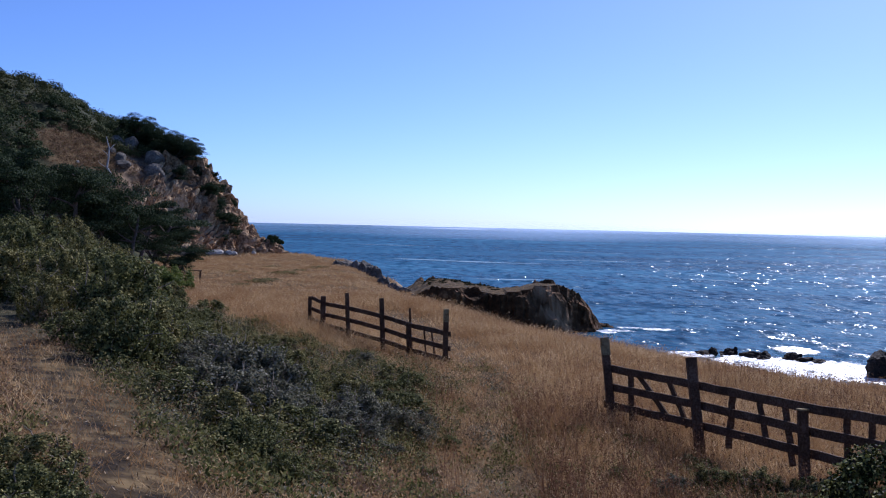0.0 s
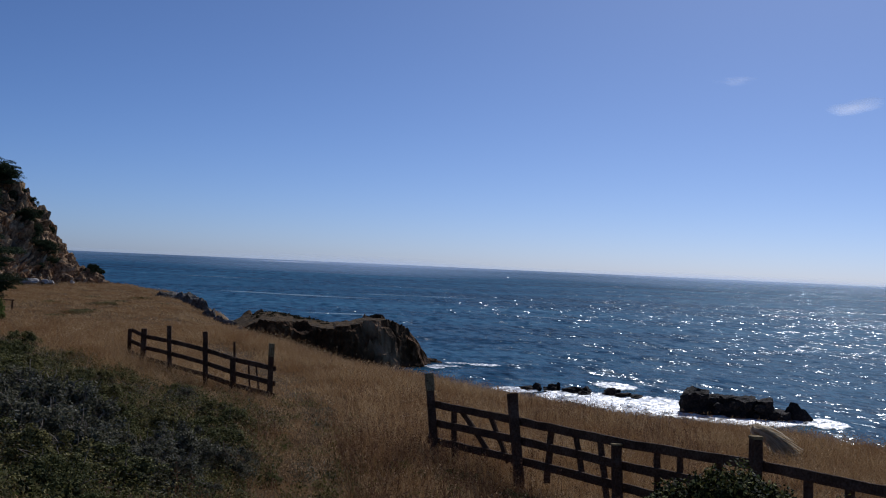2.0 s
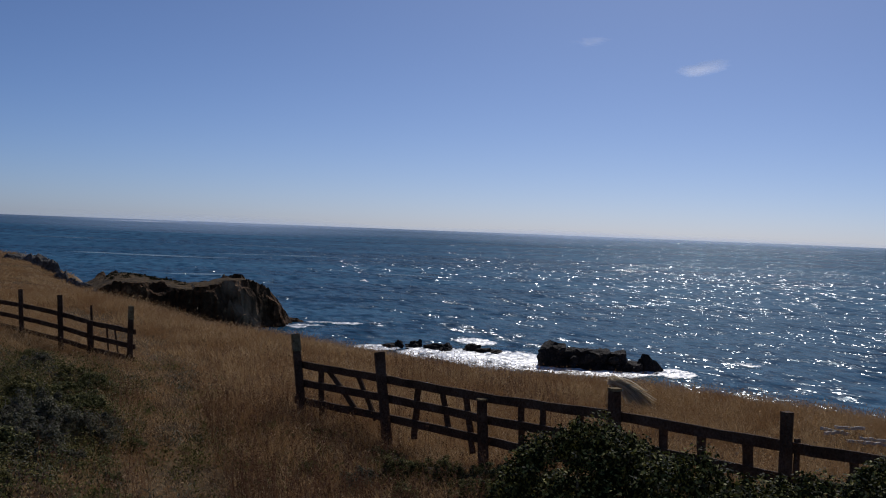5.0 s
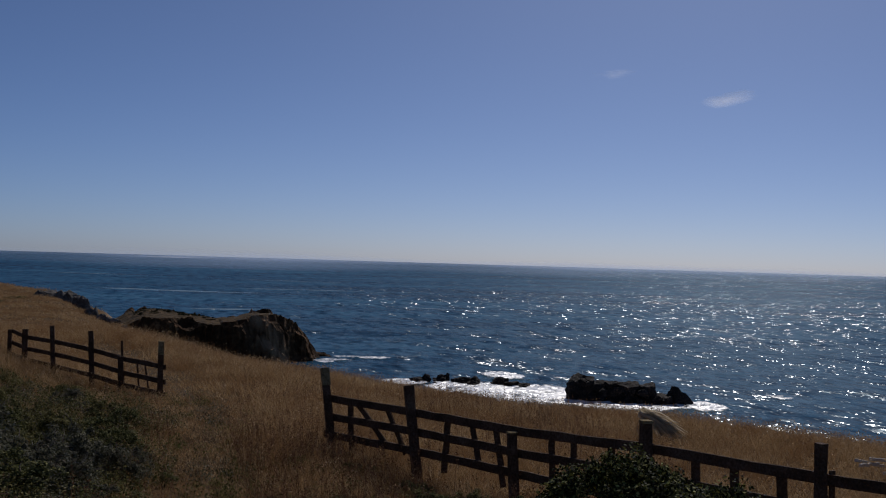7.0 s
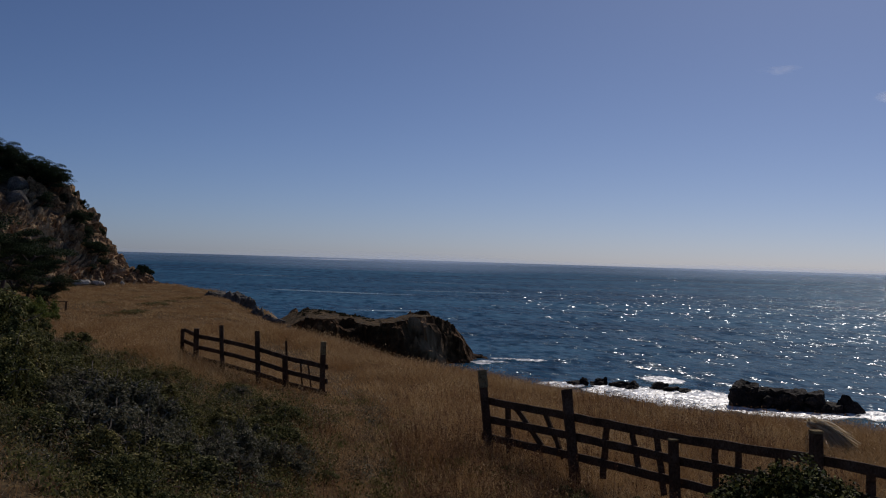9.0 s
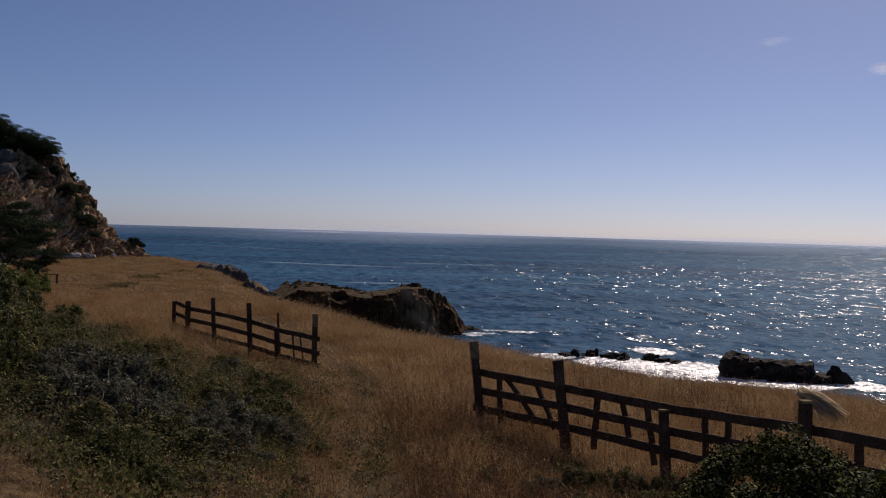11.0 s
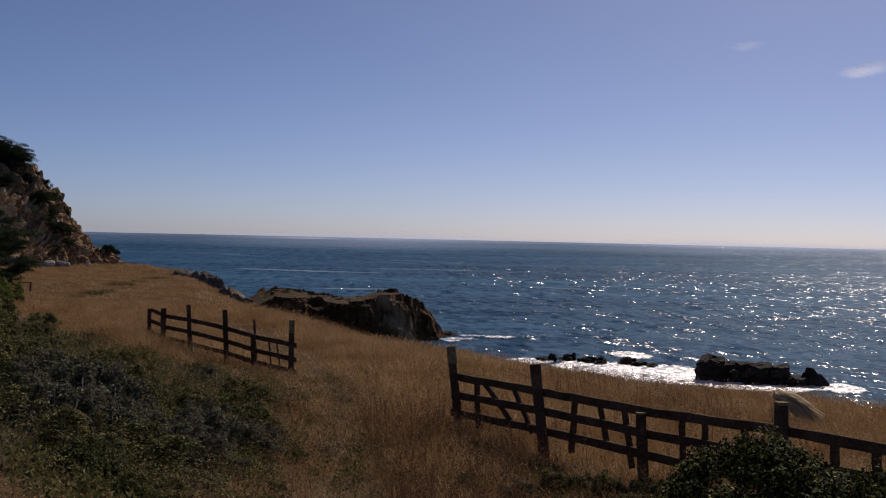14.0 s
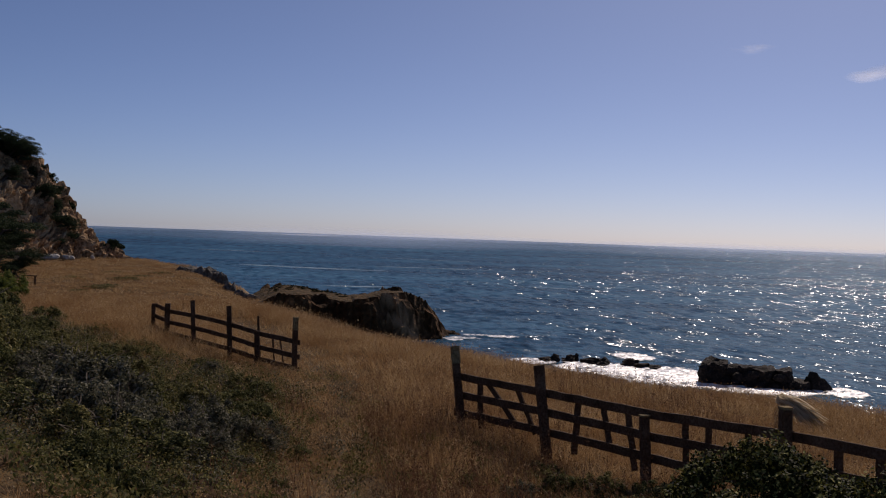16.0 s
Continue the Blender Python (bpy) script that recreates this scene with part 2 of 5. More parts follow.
def sea_material():
    """Deep blue water; short choppy facets, finer and finer, tilt its gloss."""
    m = bpy.data.materials.new("sea_water")
    m.use_nodes = True
    n, l = m.node_tree.nodes, m.node_tree.links
    n.remove(n["Principled BSDF"])
    tc, geo = n.new("ShaderNodeTexCoord"), n.new("ShaderNodeNewGeometry")
    big, ramp = n.new("ShaderNodeTexNoise"), n.new("ShaderNodeValToRGB")
    mb = n.new("ShaderNodeMapping")
    mb.inputs["Rotation"].default_value, mb.inputs["Scale"].default_value = (0, 0, radians(-8)), (0.25, 1, 1)
    big.inputs["Scale"].default_value, big.inputs["Detail"].default_value = 0.012, 6
    fill(ramp, [(0.005, 0.026, 0.057), (0.016, 0.07, 0.13), (0.029, 0.11, 0.185), (0.06, 0.16, 0.24)], [0.28, 0.5, 0.68, 0.82])
    l.new(tc.outputs["Object"], mb.inputs["Vector"]), l.new(mb.outputs["Vector"], big.inputs["Vector"])
    # dark troughs and lit faces of wind chop, put into the colour over the broad patches: short near the shore, longer
    # out at sea
    away, chop_tones = n.new("ShaderNodeVectorMath"), []
    away.operation = "LENGTH"
    l.new(tc.outputs["Object"], away.inputs[0])
    for k, (across, deep_) in enumerate(((0.6, 0.32), (0.24, 0.075), (0.11, 0.016))):
        mw, wind = n.new("ShaderNodeMapping"), n.new("ShaderNodeTexNoise")
        mw.inputs["Rotation"].default_value, mw.inputs["Scale"].default_value = (0, 0, radians(6)), (across, deep_, 1)
        wind.inputs["Scale"].default_value, wind.inputs["Detail"].default_value, wind.inputs["Roughness"].default_value = 1.0, 5, 0.6
        l.new(tc.outputs["Object"], mw.inputs["Vector"]), l.new(mw.outputs["Vector"], wind.inputs["Vector"])
        chop_tones.append(wind.outputs["Fac"])
    for k, (a, b) in ((1, (180, 400)), (2, (500, 1100))):
        lod, blend = n.new("ShaderNodeMapRange"), n.new("ShaderNodeMix")
        lod.inputs["From Min"].default_value, lod.inputs["From Max"].default_value = a, b
        l.new(away.outputs["Value"], lod.inputs["Value"]), l.new(lod.outputs[0], blend.inputs["Factor"])
        l.new(chop_tones[0], blend.inputs[2]), l.new(chop_tones[k], blend.inputs[3])
        chop_tones[0] = blend.outputs[0]
    ws, wa = n.new("ShaderNodeMath"), n.new("ShaderNodeMath")
    ws.operation, wa.operation = "MULTIPLY_ADD", "ADD"
    ws.inputs[1].default_value, ws.inputs[2].default_value = 1.25, -0.625
    l.new(chop_tones[0], ws.inputs[0])
    l.new(big.outputs["Fac"], wa.inputs[0]), l.new(ws.outputs[0], wa.inputs[1])
    l.new(wa.outputs[0], ramp.inputs["Fac"])
    total = geo.outputs["Normal"]
    for across, deep_, steep in ((0.1, 0.04, 0.6), (0.35, 0.16, 0.9)):
        mp, no, sub, mul, add = n.new("ShaderNodeMapping"), n.new("ShaderNodeTexNoise"), n.new("ShaderNodeVectorMath"), n.new("ShaderNodeVectorMath"), n.new("ShaderNodeVectorMath")
        mp.inputs["Rotation"].default_value = (0, 0, radians(8))
        mp.inputs["Scale"].default_value = (across, deep_, 1)
        no.inputs["Scale"].default_value, no.inputs["Detail"].default_value = 1.0, 2
        sub.operation, mul.operation, add.operation = "SUBTRACT", "MULTIPLY", "ADD"
        sub.inputs[1].default_value, mul.inputs[1].default_value = (0.5, 0.5, 0.5), (steep * 1.15, steep * 1.1, 0)
        l.new(tc.outputs["Object"], mp.inputs["Vector"]), l.new(mp.outputs["Vector"], no.inputs["Vector"])
        l.new(no.outputs["Color"], sub.inputs[0]), l.new(sub.outputs[0], mul.inputs[0])
        l.new(total, add.inputs[0]), l.new(mul.outputs[0], add.inputs[1])
        total = add.outputs[0]
    # small flat facets of chop: short near the shore, longer out at sea
    far_ = n.new("ShaderNodeVectorMath")
    far_.operation = "LENGTH"
    l.new(tc.outputs["Object"], far_.inputs[0])
    chop = []
    for across, deep_ in ((4.0, 1.8), (1.8, 0.27), (0.8, 0.068)):
        mp, vo = n.new("ShaderNodeMapping"), n.new("ShaderNodeTexVoronoi")
        mp.inputs["Rotation"].default_value, mp.inputs["Scale"].default_value = (0, 0, radians(24)), (across, deep_, 1)
        vo.voronoi_dimensions = "2D"
        vo.inputs["Scale"].default_value = 1.0
        l.new(tc.outputs["Object"], mp.inputs["Vector"]), l.new(mp.outputs["Vector"], vo.inputs["Vector"])
        chop.append(vo.outputs["Color"])
    for (a, b), k in (((220, 420), 1), ((650, 1300), 2)):
        mr, mx = n.new("ShaderNodeMapRange"), n.new("ShaderNodeMix")
        mx.data_type = "RGBA"
        mr.inputs["From Min"].default_value, mr.inputs["From Max"].default_value = a, b
        l.new(far_.outputs["Value"], mr.inputs["Value"]), l.new(mr.outputs[0], mx.inputs["Factor"])
        l.new(chop[0], mx.inputs["A"]), l.new(chop[k], mx.inputs["B"])
        chop[0] = mx.outputs["Result"]
    sub, mul, add = n.new("ShaderNodeVectorMath"), n.new("ShaderNodeVectorMath"), n.new("ShaderNodeVectorMath")
    sub.operation, mul.operation, add.operation = "SUBTRACT", "MULTIPLY", "ADD"
    sub.inputs[1].default_value, mul.inputs[1].default_value = (0.5, 0.5, 0.5), (0.65, 0.65, 0)
    l.new(chop[0], sub.inputs[0]), l.new(sub.outputs[0], mul.inputs[0])
    # calmer in the lee of the shore, and less steep far out
    swell = mul.outputs[0]
    for a, b, c, d in ((110, 300, 0.37, 1.0), (350, 1500, 1.0, 0.72)):
        mr, sc = n.new("ShaderNodeMapRange"), n.new("ShaderNodeVectorMath")
        sc.operation = "SCALE"
        for key, v in (("From Min", a), ("From Max", b), ("To Min", c), ("To Max", d)):
            mr.inputs[key].default_value = v
        l.new(far_.outputs["Value"], mr.inputs["Value"])
        l.new(swell, sc.inputs[0]), l.new(mr.outputs[0], sc.inputs["Scale"])
        swell = sc.outputs[0]
    l.new(total, add.inputs[0]), l.new(swell, add.inputs[1])
    unit, calm = n.new("ShaderNodeVectorMath"), n.new("ShaderNodeVectorMath")
    unit.operation = calm.operation = "NORMALIZE"
    l.new(add.outputs[0], unit.inputs[0]), l.new(total, calm.inputs[0])
    deep, gloss, mix = n.new("ShaderNodeBsdfDiffuse"), n.new("ShaderNodeBsdfGlossy"), n.new("ShaderNodeMixShader")
    l.new(ramp.outputs["Color"], deep.inputs["Color"]), l.new(calm.outputs[0], deep.inputs["Normal"])
    gloss.inputs["Roughness"].default_value = 0.17
    gloss.inputs["Color"].default_value = (0.85, 0.93, 1.0, 1)
    l.new(unit.outputs[0], gloss.inputs["Normal"])
    mix.inputs["Fac"].default_value = 0.056
    broad, mix_b = n.new("ShaderNodeBsdfGlossy"), n.new("ShaderNodeMixShader")
    broad.inputs["Roughness"].default_value, broad.inputs["Color"].default_value = 0.22, (0.7, 0.88, 1.0, 1)
    shine, part_of = n.new("ShaderNodeFresnel"), n.new("ShaderNodeMath")
    shine.inputs["IOR"].default_value, part_of.operation = 1.33, "MULTIPLY"
    part_of.inputs[1].default_value = 0.13
    l.new(calm.outputs[0], shine.inputs["Normal"]), l.new(calm.outputs[0], broad.inputs["Normal"])
    l.new(shine.outputs[0], part_of.inputs[0]), l.new(part_of.outputs[0], mix_b.inputs["Fac"])
    l.new(deep.outputs[0], mix_b.inputs[1]), l.new(broad.outputs[0], mix_b.inputs[2])
    l.new(mix_b.outputs[0], mix.inputs[1]), l.new(gloss.outputs[0], mix.inputs[2])
    l.new(mix.outputs[0], n["Material Output"].inputs["Surface"])
    return m


def make_sea():
    rings = np.concatenate([[0.0], np.geomspace(20, 4900, 40)])
    ang = np.linspace(0, 2 * np.pi, 97)[:-1]
    x, y = (rings[:, None] * np.cos(ang)).ravel(), (rings[:, None] * np.sin(ang)).ravel()
    i, j = np.meshgrid(np.arange(len(rings) - 1), np.arange(96), indexing="ij")
    i, j, k = i.ravel(), j.ravel(), (j.ravel() + 1) % 96
    faces = np.stack([i * 96 + j, (i + 1) * 96 + j, (i + 1) * 96 + k, i * 96 + k], 1)
    ob = new("water", mesh_of("water", np.stack([x, y, 0 * x], 1), faces, sea_material()))
    tagged(ob, "blue ocean water with wind ripples and sun glitter", "sea", kind="structure")


make_sea()


# ---- helpers for things ----


def part(name, bm, mat, parent, label="", smooth_shade=False):
    """One mesh object under a thing or under a part."""
    me = bpy.data.meshes.new(name)
    for f in bm.faces:
        f.smooth = smooth_shade
    bm.to_mesh(me)
    bm.free()
    me.materials.append(mat)
    ob = new(name, me)
    ob.parent = parent
    return tagged(ob, label)


def part_mesh(name, me, parent, label=""):
    ob = new(name, me)
    ob.parent = parent
    return tagged(ob, label)


def thing(name, x, y, z, label, category, group="", kind="", turn=0.0):
    ob = new(name)
    ob.empty_display_size = 0.2
    ob.matrix_world = pose(x, y, z, 0, 0, turn)
    return tagged(ob, label, category, group, kind)


def beam(a, b, wide, thick, rng, worn=0.012, cuts=6):
    """A worn timber from a to b; wide is its height across, thick its depth."""
    a, b = Vector(a), Vector(b)
    d = b - a
    long = d.length
    d.normalize()
    side = d.cross(Vector((0, 0, 1)))
    if side.length < 0.3:
        side = Vector((1, 0, 0)).cross(d)
    side.normalize()
    up = side.cross(d)
    bm = bmesh.new()
    rows = []
    for i in range(cuts + 1):
        c = a + d * (long * i / cuts)
        w, h = wide / 2 * (1 + rng.uniform(-0.06, 0.06)), thick / 2 * (1 + rng.uniform(-0.1, 0.1))
        bend = up * rng.uniform(-worn, worn) + side * rng.uniform(-worn, worn)
        cut = 0.82
        ring = []
        for sx, sy in ((1, cut), (cut, 1), (-cut, 1), (-1, cut), (-1, -cut), (-cut, -1), (cut, -1), (1, -cut)):
            ring.append(bm.verts.new(c + bend + up * (w * sx) + side * (h * sy)))
        rows.append(ring)
    for p, q in zip(rows, rows[1:]):
        for k in range(8):
            bm.faces.new((p[k], p[(k + 1) % 8], q[(k + 1) % 8], q[k]))
    bm.faces.new(rows[0][::-1])
    bm.faces.new(rows[-1])
    bmesh.ops.recalc_face_normals(bm, faces=bm.faces)
    return bm


def quads(centre, normal_up, length, width, rng):
    """Leaves: a pointed quad at each centre, turned at random about the given lean towards an outward way."""
    n = len(centre)
    d = rng.normal(size=(n, 3)) + normal_up
    d /= np.linalg.norm(d, axis=1, keepdims=True)
    s = np.cross(d, rng.normal(size=(n, 3)))
    s /= np.linalg.norm(s, axis=1, keepdims=True) + 1e-9
    length, width = np.broadcast_to(length, n)[:, None], np.broadcast_to(width, n)[:, None]
    v = np.stack([centre - d * length / 2, centre + s * width / 2, centre + d * length / 2, centre - s * width / 2], 1).reshape(-1, 3)
    return v, np.arange(4 * n).reshape(-1, 4)


def facing(centre, outward, length, width, rng, loose=0.55):
    """Leaves: a pointed quad at each centre, its face turned outward and shaken loose."""
    n = len(centre)
    o = outward / (np.linalg.norm(outward, axis=1, keepdims=True) + 1e-9) + rng.normal(size=(n, 3)) * loose
    d = np.cross(o, rng.normal(size=(n, 3)))
    d /= np.linalg.norm(d, axis=1, keepdims=True) + 1e-9
    s = np.cross(o, d)
    s /= np.linalg.norm(s, axis=1, keepdims=True) + 1e-9
    length, width = np.broadcast_to(length, n)[:, None], np.broadcast_to(width, n)[:, None]
    v = np.stack([centre - d * length / 2, centre + s * width / 2, centre + d * length / 2, centre - s * width / 2], 1).reshape(-1, 3)
    return v, np.arange(4 * n).reshape(-1, 4)


# ---- fences ----
def polar(az, far, z=None):
    a = radians(az)
    return Vector((far * math.sin(a), far * math.cos(a), 0 if z is None else z))


def fence(posts, rails, pickets, label, seed):
    """posts: (x, y, top z, lean in metres along the fence, width, lichen); rails: heights at each post; pickets: (panel, at the top, at the bottom, rises over the rail, drop, width)."""
    rng = random.Random(seed)
    x0, y0 = posts[0][0], posts[0][1]
    base = ground_at(x0, y0)
    f = thing("fence", x0, y0, base, label, "fence", "ranch fences along the bluff")
    o = Vector((x0, y0, base))
    line = (Vector((posts[-1][0], posts[-1][1], 0)) - Vector((x0, y0, 0))).normalized()
    back = Vector((-line.y, line.x, 0))
    for x, y, top, lean, width, lichen in posts:
        g = ground_at(x, y)
        a, b = Vector((x, y, g - 0.3)) - o - line * lean, Vector((x, y, top)) - o
        post = part("post", beam(a, b, width, width, rng, 0.005, 7), M_WOOD, f)
        if lichen:
            d = (b - a).normalized()
            part("lichen_crust", beam(b - d * lichen, b + d * 0.006, width * 1.09, width * 1.09, rng, 0.004, 4), M_LICHEN, post, "pale yellow-grey lichen")
    front = back * (-1 if back.y > 0 else 1)
    for k, (p, q) in enumerate(zip(posts, posts[1:])):
        for n, (zp, zq) in enumerate(zip(rails[k], rails[k + 1])):
            a, b = Vector((p[0], p[1], zp)) - o, Vector((q[0], q[1], zq)) - o
            d = (b - a).normalized()
            off = front * (0.07 + 0.02) * (-1 if n % 2 else -1)
            part("rail", beam(a - d * 0.06 + off, b + d * 0.06 + off, 0.125, 0.04, rng, 0.005, 8), M_WOOD, f)
    for k, u, w, over, drop, width in pickets:
        p, q = posts[k], posts[k + 1]
        top = rails[k][0] * (1 - u) + rails[k + 1][0] * u + over
        low = rails[k][-1] * (1 - w) + rails[k + 1][-1] * w - drop
        pt = lambda s, z: Vector((p[0] + (q[0] - p[0]) * s, p[1] + (q[1] - p[1]) * s, z)) - o - front * 0.135
        part("picket", beam(pt(w, low), pt(u, top), width, 0.03, rng, 0.008, 5), M_WOOD, f)
    return f


R0, RSTEP = 10.6, 0.2276
def right_post(k):
    """Posts 2.44 m apart on a straight line."""
    t = 1.494 - RSTEP * k
    return polar(65 - math.degrees(math.atan(t)), R0 / math.cos(math.atan(t)))


rp = [right_post(k) for k in range(8)]
fence([(rp[0].x, rp[0].y, 18.0, -0.4, 0.13, 0.3), (rp[1].x, rp[1].y, 17.96, -0.38, 0.145, 0), (rp[2].x, rp[2].y, 17.56, -0.12, 0.125, 0.02),
       (rp[3].x, rp[3].y, 18.05, -0.04, 0.13, 0.03), (rp[4].x, rp[4].y, 18.13, 0.0, 0.11, 0), (rp[5].x, rp[5].y, 18.2, 0.04, 0.14, 0),
       (rp[6].x, rp[6].y, 18.2, 0.0, 0.14, 0), (rp[7].x, rp[7].y, 18.2, 0.0, 0.14, 0)],
      [(17.47, 17.15, 16.83), (17.53, 17.23, 16.92), (17.57, 17.26, 16.96), (17.69, 17.34, 17.01), (17.73, 17.37, 17.02), (17.82, 17.47, 17.12),
       (17.87, 17.5, 17.15), (17.9, 17.5, 17.15)],
      [(0, 0.26, 0.29, 0.03, 0.2, 0.095), (0, 0.33, 0.72, 0.0, 0.02, 0.11), (0, 0.7, 0.92, -0.02, 0.08, 0.1), (1, 0.35, 0.32, -0.02, 0.25, 0.1),
       (1, 0.58, 0.65, -0.02, -0.04, 0.085), (1, 0.8, 0.88, -0.02, 0.25, 0.09), (2, 0.27, 0.29, 0.0, 0.2, 0.085), (2, 0.44, 0.45, 0.0, 0.1, 0.085), (2, 0.72, 0.73, 0.0, 0.2, 0.09),
       (3, 0.28, 0.29, -0.02, -0.05, 0.11), (3, 0.51, 0.52, -0.02, 0.15, 0.11), (3, 0.77, 0.78, -0.02, 0.15, 0.13), (3, 1.025, 1.025, 0.1, 0.1, 0.07), (4, 0.3, 0.3, 0, 0.1, 0.1), (4, 0.6, 0.6, 0, 0.1, 0.1)],
      "weathered dark wooden ranch fence with leaning posts and nailed slats", 3)

LA, LB = Vector((0.127, 27.0, 0)), Vector((-3.96, 35.6, 0))


def left_post(az):
    """Where the line of the far fence stands in that direction."""
    t = math.tan(radians(az))
    u = (t * LA.y - LA.x) / ((LB.x - LA.x) - t * (LB.y - LA.y))
    return LA.lerp(LB, u)


lp = [left_post(az) for az in (-6.97, -6.26, -5.02, -3.16, -1.67, 0.33)]
fence([(lp[0].x, lp[0].y, 17.33, -0.02, 0.12, 0), (lp[1].x, lp[1].y, 17.44, 0, 0.17, 0), (lp[2].x, lp[2].y, 17.69, -0.3, 0.13, 0), (lp[3].x, lp[3].y, 17.74, -0.24, 0.14, 0),
       (lp[4].x, lp[4].y, 17.22, -0.1, 0.14, 0), (lp[5].x, lp[5].y, 17.79, 0.0, 0.135, 0.32)],
      [(17.27, 16.91, 16.54), (17.18, 16.82, 16.48), (17.22, 16.85, 16.5), (17.21, 16.85, 16.51), (17.15, 16.79, 16.47), (17.16, 16.8, 16.5)],
      [(3, 0.86, 0.96, 0.44, 0.0, 0.06), (4, 0.3, 0.38, 0.0, 0.1, 0.045), (4, 0.5, 0.62, 0.0, 0.1, 0.045), (4, 0.87, 0.87, 0.0, 0.1, 0.065)],
      "weathered dark wooden ranch fence end in dry grass", 4)


# ---- rocks ----
def rock_mesh(name, rng, size, mat, rough=0.35, cuts=4, blocky=0.5):
    """A broken boulder: a sphere flattened by random planes and roughened."""
    bm = bmesh.new()
    bmesh.ops.create_icosphere(bm, subdivisions=cuts, radius=1.0)
    planes = [(Vector((rng.gauss(0, 1), rng.gauss(0, 1), rng.gauss(0, 0.7))).normalized(), rng.uniform(0.55, 0.9)) for _ in range(int(10 * blocky) + 5)]
    seed = Vector((rng.uniform(0, 50), rng.uniform(0, 50), rng.uniform(0, 50)))
    for v in bm.verts:
        for n, d in planes:
            e = v.co.dot(n) - d
            if e > 0:
                v.co -= n * e * 0.9
        k = noise.noise(v.co * 2.2 + seed) * rough * 0.5 + noise.noise(v.co * 6 + seed) * rough * 0.22 + abs(noise.noise(v.co * 13 + seed)) * rough * 0.12
        v.co *= 1 + k
        v.co = Vector((v.co.x * size[0], v.co.y * size[1], v.co.z * size[2]))
    me = bpy.data.meshes.new(name)
    bm.to_mesh(me)
    bm.free()
    me.materials.append(mat)
    return me


def rock(name, x, y, z, size, mat, label, group, seed, turn=0.0, rough=0.35, cuts=4, blocky=0.5, tilt=0.0, peak=0.0):
    ob = new(name, rock_mesh(name, random.Random(seed), size, mat, rough, cuts, blocky))
    for v in ob.data.vertices:
        k = max(0.0, v.co.z / size[2])
        v.co.x, v.co.y = v.co.x * (1 - peak * k) - peak * k * size[0] * 0.45, v.co.y * (1 - peak * k)
    ob.matrix_world = pose(x, y, z, tilt, 0, turn)
    return tagged(ob, label, "rock", group)


def shard_mesh(name, rng, size, mat, corners=16):
    """An angular lump of broken rock: the hull of scattered corners, its faces chipped."""
    bm = bmesh.new()
    for _ in range(corners):
        v = Vector((rng.gauss(0, 1), rng.gauss(0, 1), rng.gauss(0, 1))).normalized() * rng.uniform(0.75, 1.05)
        bm.verts.new((v.x * size[0], v.y * size[1], v.z * size[2]))
    bmesh.ops.convex_hull(bm, input=bm.verts[:])
    bmesh.ops.delete(bm, geom=[v for v in bm.verts if not v.link_faces], context="VERTS")
    bmesh.ops.subdivide_edges(bm, edges=bm.edges[:], cuts=1, use_grid_fill=True)
    for v in bm.verts:
        v.co *= 1 + rng.uniform(-0.07, 0.05)
    me = bpy.data.meshes.new(name)
    bm.to_mesh(me)
    bm.free()
    me.materials.append(mat)
    return me


def block_mesh(name, rng, size, mat, top=0.12):
    """A squarish block of broken rock with a flat top and cleft sides."""
    bm = bmesh.new()
    bmesh.ops.create_cube(bm, size=2.0)
    bmesh.ops.subdivide_edges(bm, edges=bm.edges[:], cuts=13, use_grid_fill=True)
    seed = Vector((rng.uniform(0, 50), rng.uniform(0, 50), rng.uniform(0, 50)))
    for v in bm.verts:
        c = v.co.copy()
        r = (abs(c.x) ** 4 + abs(c.y) ** 4) ** 0.25
        w = Vector((c.x / max(r, 1), c.y / max(r, 1), c.z))
        taper = 1.0 - 0.1 * (w.z + 1) / 2
        w.x, w.y = w.x * taper, w.y * taper
        q = Vector((w.x * size[0], w.y * size[1], w.z * size[2]))
        k = 0.9 * noise.noise(q * 0.45 + seed) + 0.35 * abs(noise.noise(q * 1.1 + seed)) + 0.16 * noise.noise(q * 2.6 + seed)
        q.x, q.y = q.x * (1 + 0.28 * k), q.y * (1 + 0.45 * k)
        q.z += (w.z > 0.2) * size[2] * (top * 2.4 * noise.noise(Vector((q.x * 0.5, q.y * 0.5, 3)) + seed) + top * noise.noise(q * 1.7 + seed))
        v.co = q
    me = bpy.data.meshes.new(name)
    bm.to_mesh(me)
    bm.free()
    me.materials.append(mat)
    return me


